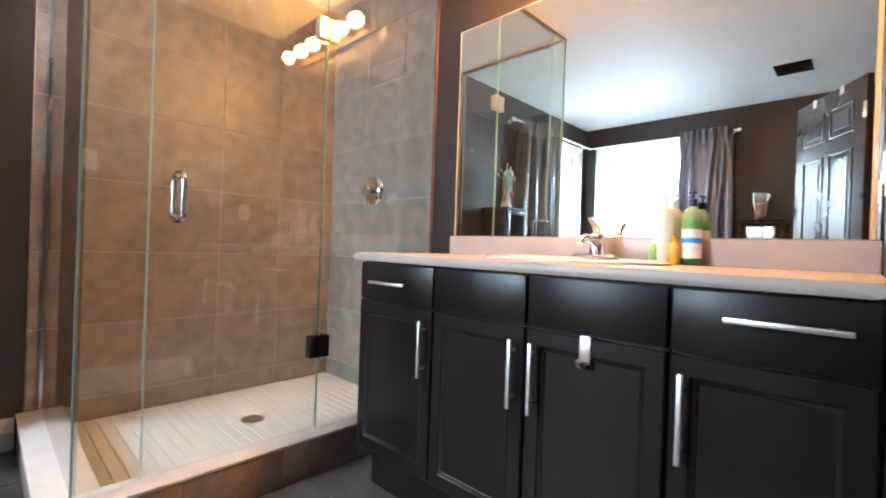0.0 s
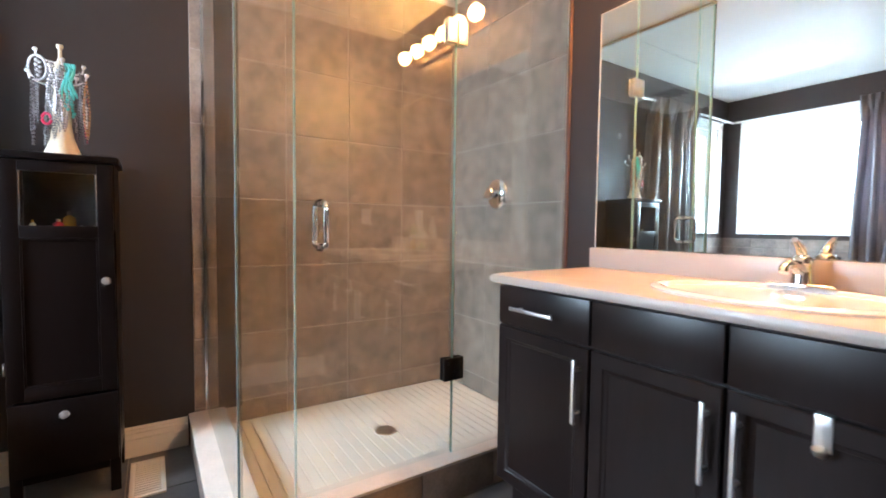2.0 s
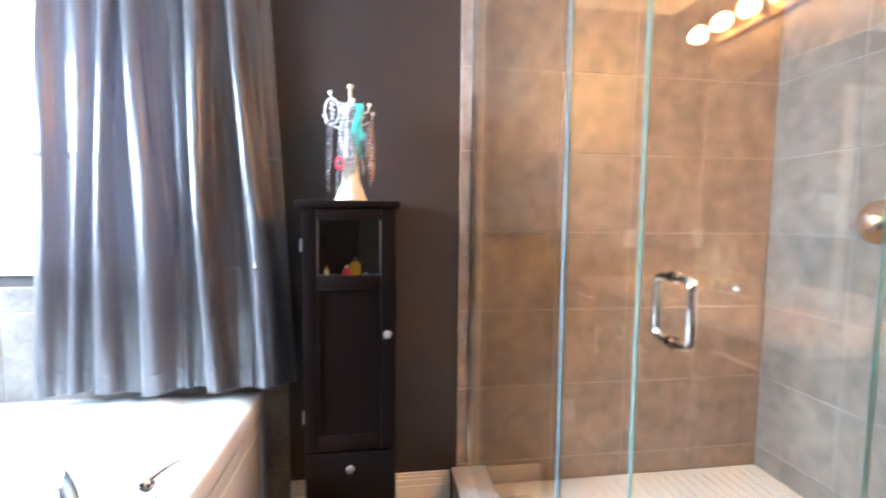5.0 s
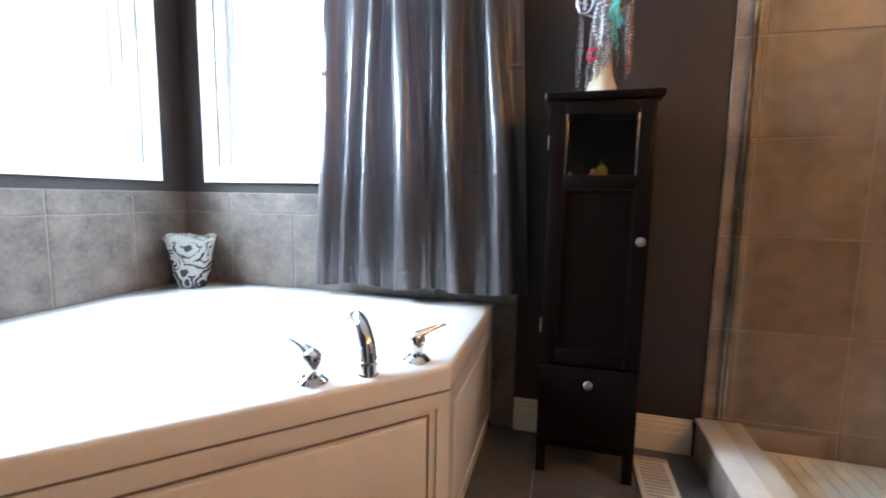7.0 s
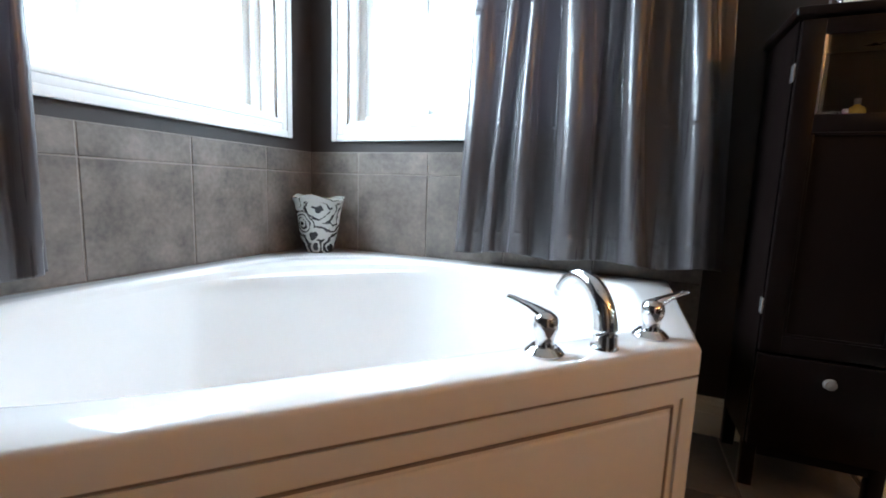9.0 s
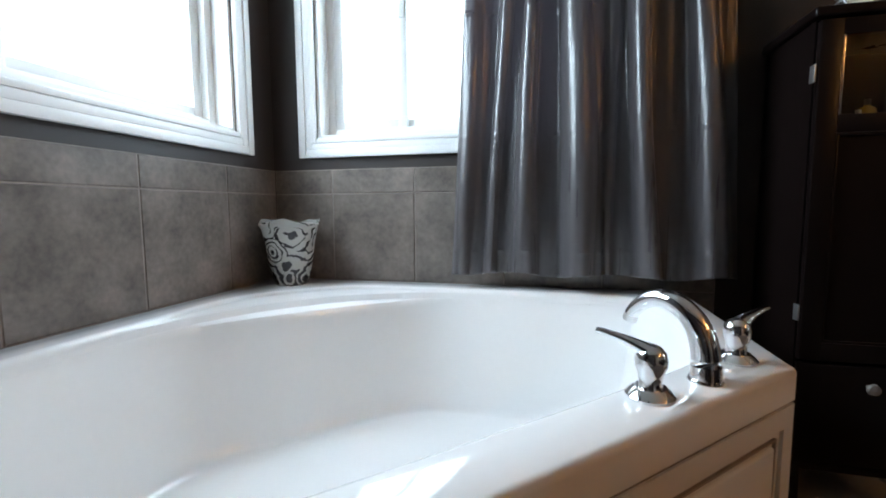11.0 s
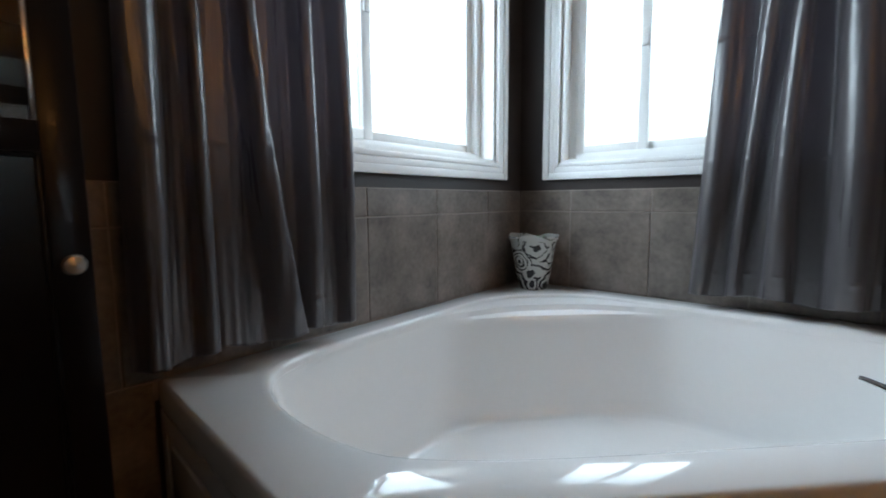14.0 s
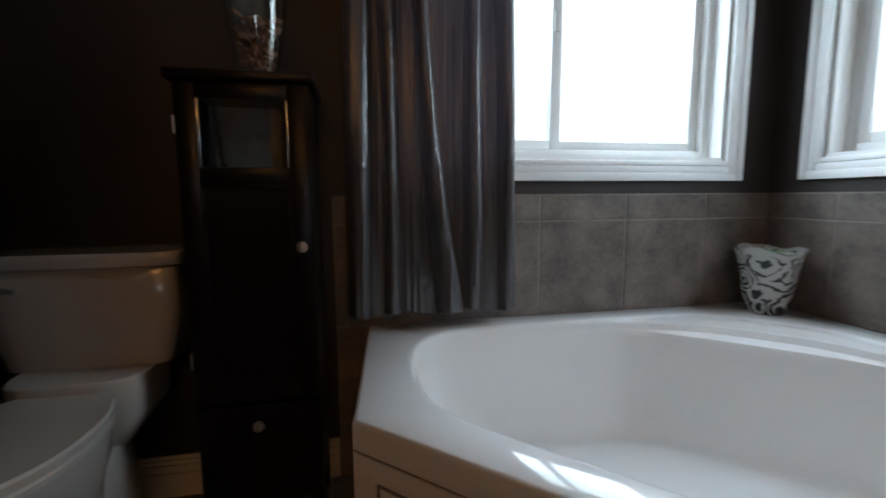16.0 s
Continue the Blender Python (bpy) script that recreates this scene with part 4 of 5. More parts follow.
# ---- jewellery stand on the first tower ----
def jewellery_stand(at):
    j = thing("jewellery_stand", "white jewellery stand hung with necklaces and bracelets", "jewellery stand", at)
    bm = bmesh.new()
    lathe(bm, [(0.062, 0), (0.060, 0.006), (0.048, 0.035), (0.036, 0.075), (0.030, 0.12), (0.027, 0.22), (0.030, 0.30), (0.026, 0.345), (0.012, 0.36), (0.006, 0.375), (0.006, 0.41), (0.011, 0.415), (0.011, 0.425), (0.0, 0.428)], 24)
    part("post", bm, plain("ivory_enamel", (0.72, 0.64, 0.48), 0.25), j)
    rnd = random.Random(12)
    hooks = []
    bm = bmesh.new()
    for i, (a, z, l) in enumerate(((170, 0.375, 0.075), (15, 0.335, 0.070), (200, 0.28, 0.095), (-25, 0.29, 0.090), (110, 0.32, 0.07), (60, 0.30, 0.08), (-75, 0.335, 0.045), (-120, 0.31, 0.05))):
        d = Vector((math.cos(radians(a)), math.sin(radians(a)), 0))
        e = d * l + Vector((0, 0, z + 0.025))
        tube(bm, [Vector((0, 0, z - 0.02)), d * l * 0.6 + Vector((0, 0, z - 0.012)), d * l * 0.95 + Vector((0, 0, z)), e], 0.0032, 8)
        bmesh.ops.create_uvsphere(bm, u_segments=8, v_segments=6, radius=0.008, matrix=Matrix.Translation(e))
        hooks.append(d * l * 0.9 + Vector((0, 0, z)))
    part("hooks", bm, M_STEEL, j)
    cols = [plain("silver_beads", (0.6, 0.6, 0.62), 0.2, metal=0.7), plain("turquoise_beads", (0.10, 0.58, 0.58), 0.3), plain("smoky_beads", (0.10, 0.09, 0.09), 0.25),
            plain("crystal_beads", (0.75, 0.76, 0.80), 0.1), plain("red_beads", (0.55, 0.02, 0.08), 0.3), plain("amber_beads", (0.45, 0.25, 0.10), 0.3)]
    plan = [(0, 3, 0.08, 0.0075, 1), (0, 0, 0.24, 0.004, 2), (1, 0, 0.17, 0.004, 2), (2, 2, 0.27, 0.006, 2), (2, 0, 0.20, 0.004, 1), (3, 3, 0.20, 0.006, 2), (3, 5, 0.23, 0.006, 1),
            (4, 0, 0.26, 0.004, 2), (3, 0, 0.16, 0.005, 2), (5, 2, 0.2, 0.005, 2), (6, 0, 0.17, 0.005, 2), (6, 3, 0.22, 0.005, 2), (3, 4, 0.27, 0.004, 1), (7, 0, 0.25, 0.004, 2), (3, 2, 0.25, 0.005, 1), (6, 0, 0.24, 0.004, 3), (7, 3, 0.15, 0.006, 2), (6, 2, 0.12, 0.006, 2), (7, 0, 0.2, 0.004, 2)]
    for hk, ci, drop, r, n in plan:
        bm = bmesh.new()
        for q in range(n):
            p0 = hooks[hk] + Vector((rnd.uniform(-0.006, 0.006), rnd.uniform(-0.01, 0.01), 0))
            wd = rnd.uniform(0.010, 0.018)
            dr = drop * rnd.uniform(0.85, 1.05)
            m = max(8, int(dr / r / 1.1))
            out = Vector((-p0.y, p0.x, 0)).normalized()
            for i in range(m):
                s = i / m * 2 - 1
                pos = p0 + out * wd * math.sin(math.pi * (1 - abs(s))) * (1 if s > 0 else -1) - Vector((0, 0, dr * (1 - abs(s))))
                pos.z = max(pos.z, 0.012)
                bmesh.ops.create_icosphere(bm, subdivisions=1, radius=r * rnd.uniform(0.7, 1.1), matrix=Matrix.Translation(pos))
        part("necklace", bm, cols[ci], j, "beaded necklace")
    bm = bmesh.new()
    for lean, drop, off in ((0.0, 0.150, 0.0), (0.010, 0.125, 0.009), (-0.009, 0.160, -0.008), (0.004, 0.100, 0.003), (0.015, 0.085, -0.004), (-0.004, 0.135, 0.013)):
        base = Vector((0.026 + off, -0.036, 0.350))
        line = [base + Vector((lean * u + 0.007 * math.sin(7 * u + 60 * off), -0.010 * math.sin(3.1 * u), -drop * u)) for u in [i / 16 for i in range(17)]]
        tube(bm, line, [0.0035 + 0.0035 * math.sin(3.0 * i / 16) + 0.001 * math.sin(i * 1.9) for i in range(17)], 10)
    part("ribbon", bm, cols[1], j, "turquoise ribbon tied in a bow")
    bm = bmesh.new()
    p0 = hooks[0] + Vector((0, -0.012, 0.0))
    loop = [p0 + Vector((0.026 * math.sin(q), 0, -0.046 + 0.046 * math.cos(q))) for q in [2 * math.pi * i / 20 for i in range(21)]]
    tube(bm, loop, 0.0042, 8)
    part("pendant", bm, cols[3], j, "large clear crystal pendant")
    bm = bmesh.new()
    p0 = Vector((-0.038, -0.045, 0.135))
    tube(bm, [p0 + Vector((0.013 * math.sin(q), 0, 0.020 * math.cos(q))) for q in [2 * math.pi * i / 14 for i in range(15)]], 0.005, 8)
    part("pendant", bm, cols[4], j, "small pink heart pendant")
    # strands lying against the post
    for a, ci, top, low, r in ((-150, 0, 0.33, 0.10, 0.0045), (-135, 2, 0.31, 0.05, 0.005), (-118, 0, 0.34, 0.12, 0.004), (-104, 3, 0.32, 0.16, 0.0055), (-92, 0, 0.33, 0.09, 0.004), (-80, 3, 0.30, 0.13, 0.005),
                               (-66, 1, 0.33, 0.17, 0.0075), (-54, 1, 0.34, 0.19, 0.0075), (-42, 1, 0.32, 0.15, 0.007), (-28, 0, 0.30, 0.10, 0.0045), (-12, 2, 0.28, 0.06, 0.005), (172, 2, 0.30, 0.02, 0.005), (190, 0, 0.29, 0.04, 0.0045)):
        bm = bmesh.new()
        z = top
        while z > low:
            u = (top - z) / (top - low)
            q = 0.036 + 0.016 * u + rnd.uniform(-0.003, 0.003)
            t = radians(a + rnd.uniform(-4, 4))
            bmesh.ops.create_icosphere(bm, subdivisions=1, radius=r * rnd.uniform(0.75, 1.15), matrix=Matrix.Translation((q * math.cos(t), q * math.sin(t), z)))
            z -= r * 1.7
        part("necklace", bm, cols[ci], j, "beaded necklace")


jewellery_stand((0.045, 2.485, 1.2925))

# toiletries behind the first tower's glass
bottle("perfume_bottle", "small perfume bottle behind the cabinet glass", (0.06, 2.47, 1.0005), 0.020, 0.085, M_AMBER, M_PEARL)
bottle("perfume_bottle", "small pink bottle behind the cabinet glass", (0.03, 2.45, 1.0005), 0.016, 0.055, plain("pink_glass", (0.6, 0.05, 0.12)), M_STEEL)
bottle("perfume_bottle", "tiny pale bottle behind the cabinet glass", (-0.045, 2.46, 1.0005), 0.010, 0.05, M_PALE, M_AMBER)
bottle("perfume_bottle", "small white bottle behind the cabinet glass", (0.10, 2.44, 1.0005), 0.011, 0.03, M_WHITE, M_WHITE)


# ---- glass vase with potpourri on the second tower ----
def vase(at):
    v = thing("glass_vase", "clear glass vase filled with dried potpourri", "vase", at)
    bm = bmesh.new()
    lathe(bm, [(0.0, 0.012), (0.045, 0.012), (0.055, 0.06), (0.070, 0.14), (0.078, 0.22), (0.080, 0.26), (0.083, 0.26), (0.082, 0.22), (0.074, 0.14), (0.059, 0.06), (0.048, 0.022), (0.03, 0.016), (0.048, 0.004), (0.048, 0.0), (0.0, 0.0)], 32)
    g = part("vessel", bm, M_GLASS, v)
    g.visible_shadow = False
    rnd = random.Random(5)
    bm = bmesh.new()
    for i in range(150):
        z = rnd.uniform(0.03, 0.17)
        r = rnd.uniform(0, 0.035 + 0.16 * z)
        a = rnd.uniform(0, 6.28)
        bmesh.ops.create_icosphere(bm, subdivisions=1, radius=rnd.uniform(0.006, 0.014), matrix=Matrix.Translation((r * math.cos(a), r * math.sin(a), z)) @ Euler((rnd.random() * 6, rnd.random() * 6, 0)).to_matrix().to_4x4() @ Matrix.Diagonal((1, 1.4, 0.5, 1)))
    part("potpourri", bm, mat("dried_petals", (0.22, 0.10, 0.05), 0.7, var=0.6, scale=40, fine=200), v)


vase((-1.72, 0.77, 1.2705))


# ---- floral pot on the tub corner ----
def floral_mat():
    """White glaze with black painted roses: ringed cells cut by noise."""
    m = bpy.data.materials.new("floral_glaze")
    m.use_nodes = True
    nt = m.node_tree
    b = nt.nodes["Principled BSDF"]
    tc = nt.nodes.new("ShaderNodeTexCoord")
    ns = nt.nodes.new("ShaderNodeTexNoise")
    ns.inputs["Scale"].default_value = 20
    mx = nt.nodes.new("ShaderNodeMix")
    mx.data_type = "VECTOR"
    mx.inputs["Factor"].default_value = 0.035
    nt.links.new(tc.outputs["Object"], ns.inputs["Vector"])
    nt.links.new(tc.outputs["Object"], mx.inputs[4])
    nt.links.new(ns.outputs["Color"], mx.inputs[5])
    vo = nt.nodes.new("ShaderNodeTexVoronoi")
    vo.inputs["Scale"].default_value = 11
    nt.links.new(mx.outputs[1], vo.inputs["Vector"])
    sn = nt.nodes.new("ShaderNodeMath")
    sn.operation = "SINE"
    ml = nt.nodes.new("ShaderNodeMath")
    ml.operation = "MULTIPLY"
    ml.inputs[1].default_value = 34
    nt.links.new(vo.outputs["Distance"], ml.inputs[0])
    nt.links.new(ml.outputs[0], sn.inputs[0])
    n2 = nt.nodes.new("ShaderNodeTexNoise")
    n2.inputs["Scale"].default_value = 22
    nt.links.new(tc.outputs["Object"], n2.inputs["Vector"])
    ad = nt.nodes.new("ShaderNodeMath")
    ad.operation = "MULTIPLY_ADD"
    ad.inputs[1].default_value = 3.6
    ad.inputs[2].default_value = -1.55
    nt.links.new(n2.outputs[0], ad.inputs[0])
    sm = nt.nodes.new("ShaderNodeMath")
    nt.links.new(sn.outputs[0], sm.inputs[0])
    nt.links.new(ad.outputs[0], sm.inputs[1])
    xyz = nt.nodes.new("ShaderNodeSeparateXYZ")
    nt.links.new(tc.outputs["Object"], xyz.inputs[0])
    grow = nt.nodes.new("ShaderNodeMath")
    grow.operation = "MULTIPLY_ADD"
    grow.inputs[1].default_value, grow.inputs[2].default_value = -5.5, 0.62
    nt.links.new(xyz.outputs["Z"], grow.inputs[0])
    both = nt.nodes.new("ShaderNodeMath")
    nt.links.new(sm.outputs[0], both.inputs[0])
    nt.links.new(grow.outputs[0], both.inputs[1])
    rp = nt.nodes.new("ShaderNodeValToRGB")
    rp.color_ramp.elements[0].position, rp.color_ramp.elements[0].color = 0.42, (0.43, 0.43, 0.40, 1)
    rp.color_ramp.elements[1].position, rp.color_ramp.elements[1].color = 0.52, (0.022, 0.022, 0.025, 1)
    nt.links.new(both.outputs[0], rp.inputs[0])
    nt.links.new(rp.outputs[0], b.inputs["Base Color"])
    b.inputs["Roughness"].default_value = 0.18
    return m


def floral_pot(at):
    p = thing("floral_pot", "white ceramic pot with black painted roses", "pot", at, 20)
    bm = bmesh.new()
    lathe(bm, [(0.0, 0.0), (0.056, 0.0), (0.063, 0.006), (0.072, 0.04), (0.083, 0.10), (0.091, 0.16), (0.102, 0.212), (0.111, 0.234), (0.109, 0.240), (0.104, 0.236), (0.094, 0.205), (0.084, 0.16), (0.074, 0.12), (0.0, 0.118)], 40)
    for v in bm.verts:
        if v.co.z > 0.23:
            a = math.atan2(v.co.y, v.co.x)
            v.co.z += 0.007 * math.sin(3 * a) + 0.004 * math.sin(7 * a)
    part("vessel", bm, floral_mat(), p)
    bm = bmesh.new()
    rnd = random.Random(8)
    for i in range(26):
        a, r = rnd.uniform(0, 6.28), rnd.uniform(0.0, 0.06)
        c = Vector((r * math.cos(a), r * math.sin(a), 0.215))
        d = Vector((math.cos(a) * 0.5, math.sin(a) * 0.5, 1)).normalized() * rnd.uniform(0.014, 0.034)
        s = Vector((-math.sin(a), math.cos(a), 0)) * 0.006
        bm.faces.new([bm.verts.new(q) for q in (c - s, c + s, c + d)])
    part("greenery", bm, plain("bright_leaf", (0.06, 0.30, 0.08), 0.5), p)
    bm = bmesh.new()
    rod(bm, (0, 0, 0.118), (0, 0, 0.212), 0.072, 24, 0.084)
    part("filling", bm, plain("dark_moss", (0.03, 0.05, 0.02), 0.9), p)


floral_pot((-1.722, 2.505, TUB_Z))


# ---- toilet ----
def toilet():
    t = thing("toilet", "bisque two-piece toilet with closed lid", "toilet", (WEST - T, 0.302, 0), -90)
    # local: x along the wall, y out from the wall
    def slab(z0, z1, cx, cy, a, b, n=36, p=2.4, taper=1.0):
        bm = bmesh.new()
        rows = []
        for k, z in ((taper, z0), (1.0, z0 + (z1 - z0) * 0.5), (1.0, z1 - 0.006), (0.97, z1)):
            rows.append([bm.verts.new((cx + k * a * math.copysign(abs(math.cos(q)) ** (2 / p), math.cos(q)), cy + k * b * math.copysign(abs(math.sin(q)) ** (2 / p), math.sin(q)), z)) for q in [2 * math.pi * i / n for i in range(n)]])
        for r0, r1 in zip(rows, rows[1:]):
            for i in range(n):
                bm.faces.new((r0[i], r0[(i + 1) % n], r1[(i + 1) % n], r1[i]))
        bm.faces.new(rows[0][::-1])
        bm.faces.new(rows[-1])
        return bm
    part("tank", slab(0.50, 0.775, 0, 0.118, 0.232, 0.098, 48, 6, 0.86), M_PORC, t)
    part("tank_lid", slab(0.776, 0.812, 0, 0.120, 0.248, 0.112, 48, 6), M_PORC, t)
    bm = bmesh.new()
    rod(bm, (0.19, 0.212, 0.73), (0.19, 0.232, 0.73), 0.014)
    tube(bm, [(0.19, 0.232, 0.73), (0.15, 0.238, 0.728), (0.12, 0.24, 0.722)], [0.008, 0.007, 0.006])
    part("flush_lever", bm, M_CHROME, t)
    bm = bmesh.new()
    prof = [(0.11, 0.15, FLOOR, 0.40), (0.10, 0.15, 0.06, 0.40), (0.095, 0.145, 0.17, 0.42), (0.12, 0.19, 0.28, 0.46), (0.158, 0.235, 0.375, 0.50), (0.165, 0.245, 0.432, 0.505)]
    rows = []
    for a, b, z, cy in prof:
        rows.append([bm.verts.new((a * math.cos(q), cy + b * math.sin(q), z)) for q in [2 * math.pi * i / 40 for i in range(40)]])
    for r0, r1 in zip(rows, rows[1:]):
        for i in range(40):
            bm.faces.new((r0[i], r0[(i + 1) % 40], r1[(i + 1) % 40], r1[i]))
    bm.faces.new(rows[0][::-1])
    bm.faces.new(rows[-1])
    part("bowl", bm, M_PORC, t)
    part("shelf", slab(0.28, 0.499, 0, 0.165, 0.160, 0.150, 40, 4, 0.55), M_PORC, t)
    part("pedestal", slab(FLOOR, 0.30, 0, 0.26, 0.085, 0.16, 36, 3, 1.05), M_PORC, t)
    part("seat", slab(0.434, 0.451, 0, 0.508, 0.166, 0.240, 48, 2.2), M_PORC, t)
    part("lid", slab(0.4525, 0.474, 0, 0.504, 0.168, 0.238, 48, 2.2), M_PORC, t)


toilet()


# ---- door and doorway ----
def door_leaf():
    w, h, th = 0.71, 2.005, 0.035
    d = thing("door_1", "dark brown six-panel door standing open", "door", (-0.045, 0.035, FLOOR + 0.008), 149, kind="structure")
    part("leaf", boxes(((0, -th / 2, 0), (w, th / 2, h)), bevel=0.002), M_DOOR, d)
    for c in (0, 1):
        x0 = 0.10 + c * 0.285
        for z0, z1 in ((0.20, 0.86), (0.99, 1.60), (1.70, 1.89)):
            for s in (-1, 1):
                y = s * th / 2
                bm = boxes(((x0, min(y, y + s * 0.006), z0), (x0 + 0.012, max(y, y + s * 0.006), z1)), ((x0 + 0.213, min(y, y + s * 0.006), z0), (x0 + 0.225, max(y, y + s * 0.006), z1)),
                           ((x0 + 0.012, min(y, y + s * 0.006), z0), (x0 + 0.213, max(y, y + s * 0.006), z0 + 0.012)), ((x0 + 0.012, min(y, y + s * 0.006), z1 - 0.012), (x0 + 0.213, max(y, y + s * 0.006), z1)), bevel=0.002)
                part("moulding", bm, M_DOOR, d)
                bm = bmesh.new()
                box(bm, (x0 + 0.04, min(y, y + s * 0.004), z0 + 0.04), (x0 + 0.185, max(y, y + s * 0.004), z1 - 0.04), 0.003, 1)
                part("panel", bm, M_DOOR, d)
    bm = bmesh.new()
    for s in (-1, 1):
        lathe(bm, [(0.026, 0), (0.026, 0.006), (0.010, 0.012), (0.010, 0.035), (0.026, 0.048), (0.028, 0.06), (0.018, 0.07), (0.0, 0.072)], 20, Matrix.Translation((w - 0.065, s * th / 2, 0.95)) @ Matrix.Rotation(radians(-90 * s), 4, "X"))
    part("door_handle", bm, M_STEEL, d)
    for z in (0.2, 1.0, 1.8):
        part("hinge", boxes(((-0.008, -th / 2 - 0.004, z - 0.045), (0.02, -th / 2, z + 0.045)), bevel=0.001), M_BRASS, d)
    return d


M_DOOR = mat("dark_brown_door_paint", (0.032, 0.022, 0.019), 0.3, var=0.15, scale=4, fine=90)
door_leaf()
for off in (0.22, 0.50):
    hk = thing("over_door_hook", "white plastic hook over the door top", "hook", (-0.045 + off * math.cos(radians(149)), 0.035 + off * math.sin(radians(149)), 1.995), 149, "over-door hooks")
    part("bracket", boxes(((-0.018, -0.020, -0.05), (0.018, -0.0178, 0.002)), ((-0.018, 0.0178, -0.05), (0.018, 0.020, 0.002)), ((-0.018, -0.0178, -0.0015), (0.018, 0.0178, 0.002))), M_WHITE, hk)

x0, x1, zt = DOOR
structure("door_casing", boxes(((x0 - 0.07, 0.0005, FLOOR), (x0 - 0.002, 0.018, zt + 0.07)), ((x1 + 0.002, 0.0005, FLOOR), (x1 + 0.07, 0.018, zt + 0.07)), ((x0 - 0.002, 0.0005, zt + 0.002), (x1 + 0.002, 0.018, zt + 0.07)),
                               ((x0 - 0.001, -WALL, FLOOR), (x0 + 0.012, 0.0, zt)), ((x1 - 0.012, -WALL, FLOOR), (x1 + 0.001, 0.0, zt)), ((x0 + 0.012, -WALL, zt - 0.012), (x1 - 0.012, 0.0, zt)), bevel=0.002), M_CREAM, "cream painted doorway casing", "trim")


# ---- fittings on walls, floor and ceiling ----
def plate(name, label, m, w, toggles):
    p = thing(name, label, "switch plate")
    p.matrix_world = m
    bm = bmesh.new()
    box(bm, (-w / 2, 0, -0.058), (w / 2, 0.006, 0.058), 0.003, 2)
    part("cover", bm, M_WHITE, p)
    for i in range(toggles):
        x = (i - (toggles - 1) / 2) * 0.046
        part("switch", boxes(((x - 0.016, 0.006, -0.033), (x + 0.016, 0.010, 0.033)), bevel=0.002), M_WHITE, p)


plate("light_switch", "white double light switch beside the doorway", pose(0.745, 0.0005, 1.352), 0.116, 2)
plate("wall_outlet", "white wall outlet above the counter", pose(1.666, 0.0005, 1.112), 0.078, 1)


def register(name, label, m, w, d, material, n=12):
    r = thing(name, label, "vent")
    r.matrix_world = m
    part("frame", boxes(((0, 0, 0.0), (w, 0.018, 0.008)), ((0, d - 0.018, 0.0), (w, d, 0.008)), ((0, 0.018, 0), (0.018, d - 0.018, 0.008)), ((w - 0.018, 0.018, 0), (w, d - 0.018, 0.008)), bevel=0.002), material, r)
    part("backing", boxes(((0.018, 0.018, 0.0), (w - 0.018, d - 0.018, 0.0015))), M_BLACK, r)
    for i in range(n):
        y = 0.022 + (d - 0.044) * (i + 0.5) / n
        part("slat", boxes(((0.018, y - 0.005, 0.002), (w - 0.018, y + 0.005, 0.0065))), material, r)


register("floor_vent", "cream metal floor register by the baseboard", pose(0.232, 2.255, FLOOR + 0.0005), 0.125, 0.31, M_CREAM, 14)
register("floor_vent", "dull metal floor register by the toilet", pose(-1.50, 0.56, FLOOR + 0.0005), 0.11, 0.30, M_CREAM, 14)
register("ceiling_vent", "dark square ceiling exhaust vent", pose(-1.16, 0.61, CEIL - 0.0005, 180, 0, 0), 0.25, 0.24, M_BLACK, 8)


def baseboard(name, p0, p1, side):
    """Stepped board along the wall from p0 to p1; side is the way into the room."""
    s = Vector((*side, 0))
    specs = []
    for t, z0, z1 in ((0.016, FLOOR, 0.062), (0.013, 0.062, 0.088), (0.009, 0.088, 0.104), (0.006, 0.104, 0.118)):
        a, b = Vector((*p0, z0)), Vector((*p1, z1)) + s * t
        specs.append(([min(q) for q in zip(a, b)], [max(q) for q in zip(a, b)]))
    structure(name, boxes(*specs, bevel=0.0015), M_CREAM, "cream painted stepped baseboard", "baseboard")


baseboard("baseboard", (-0.224, NORTH + T - 0.0005), (0.456, NORTH + T - 0.0005), (0, -1))
baseboard("baseboard", (WEST - T + 0.0005, 0.002), (WEST - T + 0.0005, 0.943), (1, 0))
baseboard("baseboard", (WEST, 0.0005), (DOOR[0] - 0.073, 0.0005), (0, 1))
baseboard("baseboard", (DOOR[1] + 0.073, 0.0005), (1.345, 0.0005), (0, 1))


# ---- tiles ----
TILE_MESH = {}


def tile_mesh(w, h, material, t=0.006):
    key = (round(w, 4), round(h, 4), material.name)
    if key not in TILE_MESH:
        bm = bmesh.new()
        e = 0.0022
        a = [bm.verts.new(p) for p in ((0, 0, 0), (w, 0, 0), (w, h, 0), (0, h, 0))]
        b = [bm.verts.new(p) for p in ((0, 0, t - e), (w, 0, t - e), (w, h, t - e), (0, h, t - e))]
        c = [bm.verts.new(p) for p in ((e, e, t), (w - e, e, t), (w - e, h - e, t), (e, h - e, t))]
        for p, q in ((a, b), (b, c)):
            for i in range(4):
                bm.faces.new((p[i], p[(i + 1) % 4], q[(i + 1) % 4], q[i]))
        bm.faces.new(c)
        TILE_MESH[key] = mesh_of("tile", bm, material)
    return TILE_MESH[key]


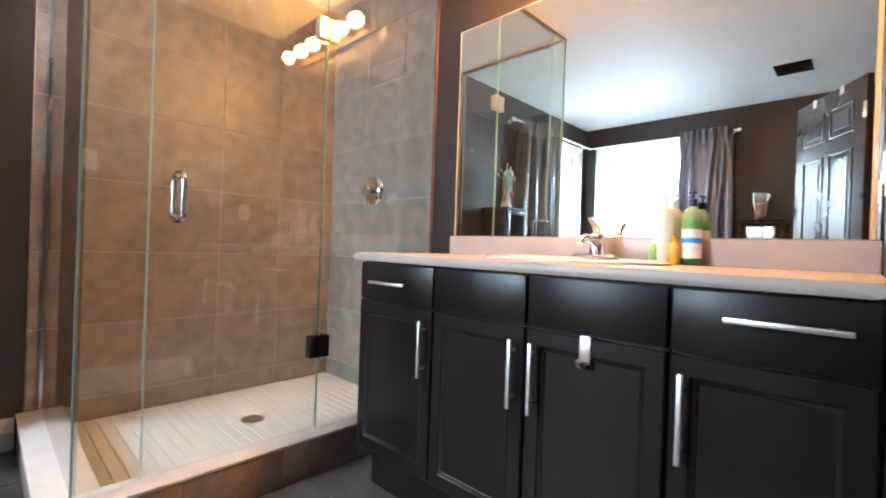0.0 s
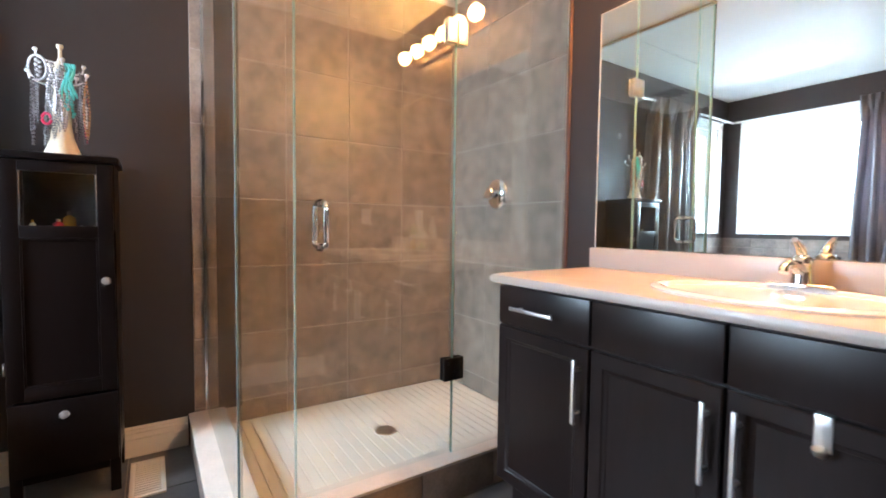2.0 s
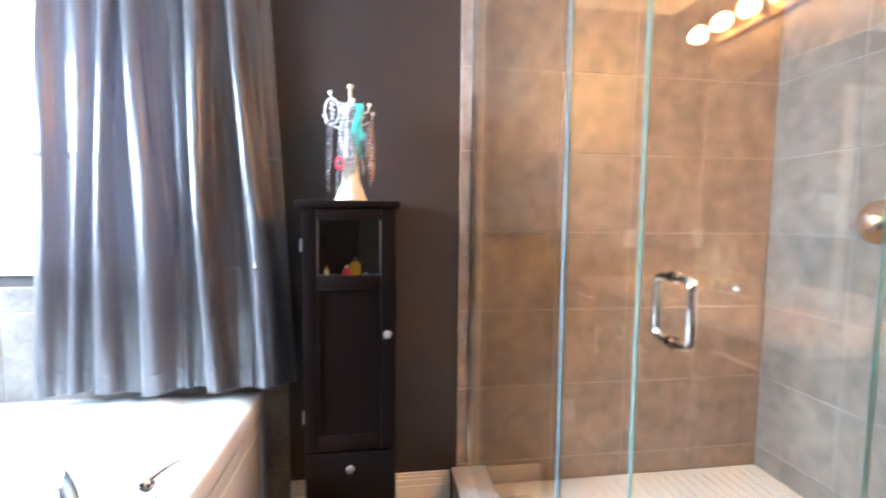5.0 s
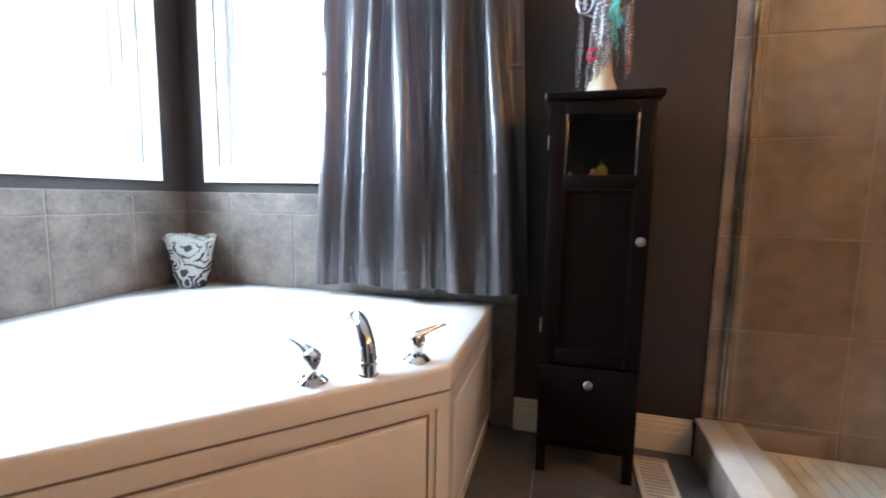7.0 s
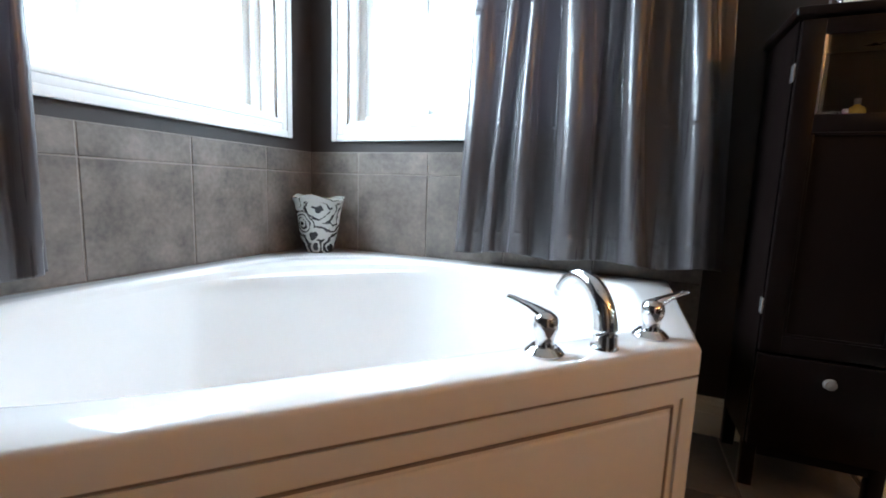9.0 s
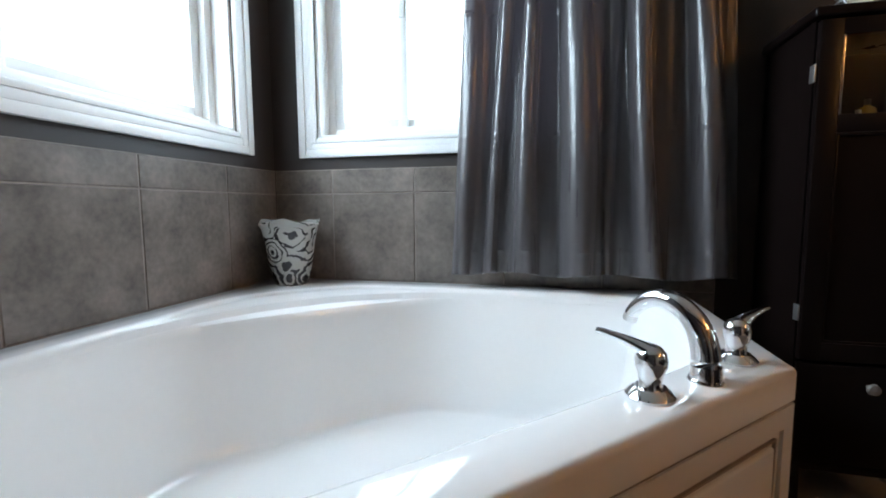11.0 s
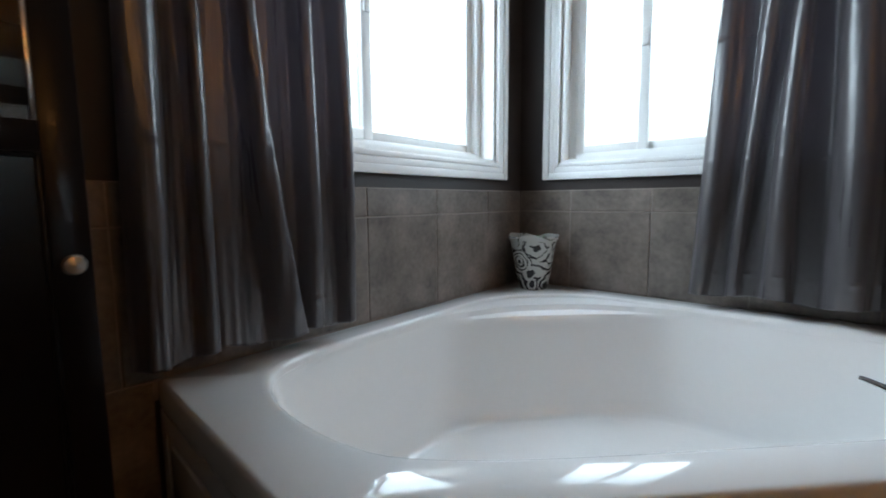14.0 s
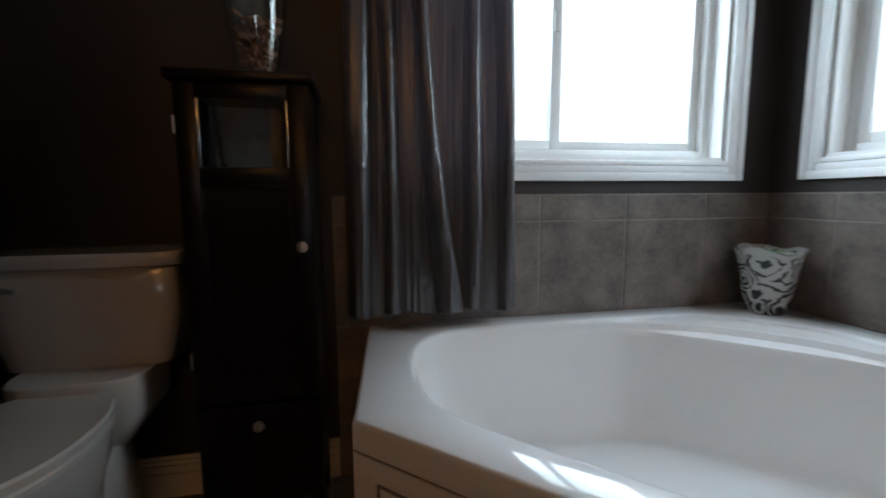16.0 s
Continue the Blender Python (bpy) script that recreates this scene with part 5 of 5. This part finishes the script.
def tile_field(parent, cuts_u, cuts_v, m, material, gap=0.004):
    """Tiles between the cuts; m carries the field's own plane (x across, y up, z out) into the room."""
    for u0, u1 in zip(cuts_u, cuts_u[1:]):
        for v0, v1 in zip(cuts_v, cuts_v[1:]):
            ob = new("tile", tile_mesh(u1 - u0 - gap, v1 - v0 - gap, material))
            ob.parent = parent
            ob.matrix_world = m @ Matrix.Translation((u0 + gap / 2, v0 + gap / 2, 0)) @ pose(0, 0, 0, random.uniform(-0.12, 0.12), random.uniform(-0.12, 0.12), 0)


def cuts(lo, hi, at, step=0.343):
    k = math.ceil((lo - at) / step + 0.06)
    out = [lo]
    while at + k * step < hi - 0.02:
        out.append(at + k * step)
        k += 1
    return out + [hi]


NORTH_M = pose(0, NORTH + 0.006, 0, 90, 0, 0)       # x east, y up, z towards the room (south)
WEST_M = pose(WEST - 0.006, 0, 0, 90, 0, 90)        # x north, y up, z east
EAST_M = pose(EAST_S + 0.006, 0, 0, 90, 0, -90)     # x south, y up, z west
ROWS = cuts(0.04, CEIL, 1.173)
part("grout", boxes(((0.485, NORTH + 0.0025, 0.04), (EAST_S + 0.002, NORTH + T - 0.001, CEIL))), M_GROUT, wall_north, smooth=False)
part("grout", boxes(((EAST_S + 0.0025, 1.6125, 0.04), (EAST_S + T - 0.001, NORTH + 0.002, CEIL))), M_GROUT, wall_east, smooth=False)
part("grout", boxes(((-0.325, NORTH + 0.0025, FLOOR), (-0.226, NORTH + T - 0.001, 0.958))), M_TUBGROUT, wall_north, smooth=False)
part("grout", boxes(((WEST - T + 0.001, 0.946, FLOOR), (WEST - 0.0025, 1.006, 0.958))), M_TUBGROUT, wall_west, smooth=False)
part("grout", boxes(((WEST, NORTH + 0.0025, TUB_Z - 0.05), (-0.325, NORTH + T - 0.001, 0.958))), M_TUBGROUT, wall_north, smooth=False)
part("grout", boxes(((WEST - T + 0.001, 1.006, TUB_Z - 0.05), (WEST - 0.0025, NORTH + 0.002, 0.958))), M_TUBGROUT, wall_west, smooth=False)
tile_field(wall_north, [0.485] + cuts(0.577, EAST_S, 1.263), ROWS, NORTH_M, M_TILE)
tile_field(wall_east, [-v for v in reversed([1.6125, 1.925, 2.268, 2.611, NORTH])], ROWS, EAST_M, M_TILE)
TUB_ROWS = [TUB_Z - 0.002, 0.862, 0.958]
tile_field(wall_north, cuts(WEST, -0.226, -1.268), TUB_ROWS, NORTH_M, M_TUBTILE)
tile_field(wall_north, [-0.320, -0.226], [FLOOR, 0.172, TUB_ROWS[0]], NORTH_M, M_TUBTILE)
tile_field(wall_west, [0.946, 1.045], [FLOOR, 0.172, TUB_ROWS[0]], WEST_M, M_TUBTILE)
tile_field(wall_west, cuts(0.946, NORTH, 2.015), TUB_ROWS, WEST_M, M_TUBTILE)
# added strip, put here to show the bulbs' orange light on the edge
part("lit_edge_strip", boxes(((EAST_V - 0.013, 1.598, FLOOR), (EAST_V - 0.0005, 1.6095, CEIL - 0.001)), bevel=0.002), M_LITEDGE, wall_east)
part("bullnose", boxes(((EAST_S - 0.004, 1.6095, FLOOR), (EAST_S + T, 1.6122, CEIL)), bevel=0.001), M_CURB, wall_east)
tile_field(floor, cuts(WEST, EAST_V, 1.25), cuts(-0.14, NORTH, 1.60), pose(0, 0, FLOOR - 0.006, 0, 0, 0), M_FLOORTILE, 0.005)
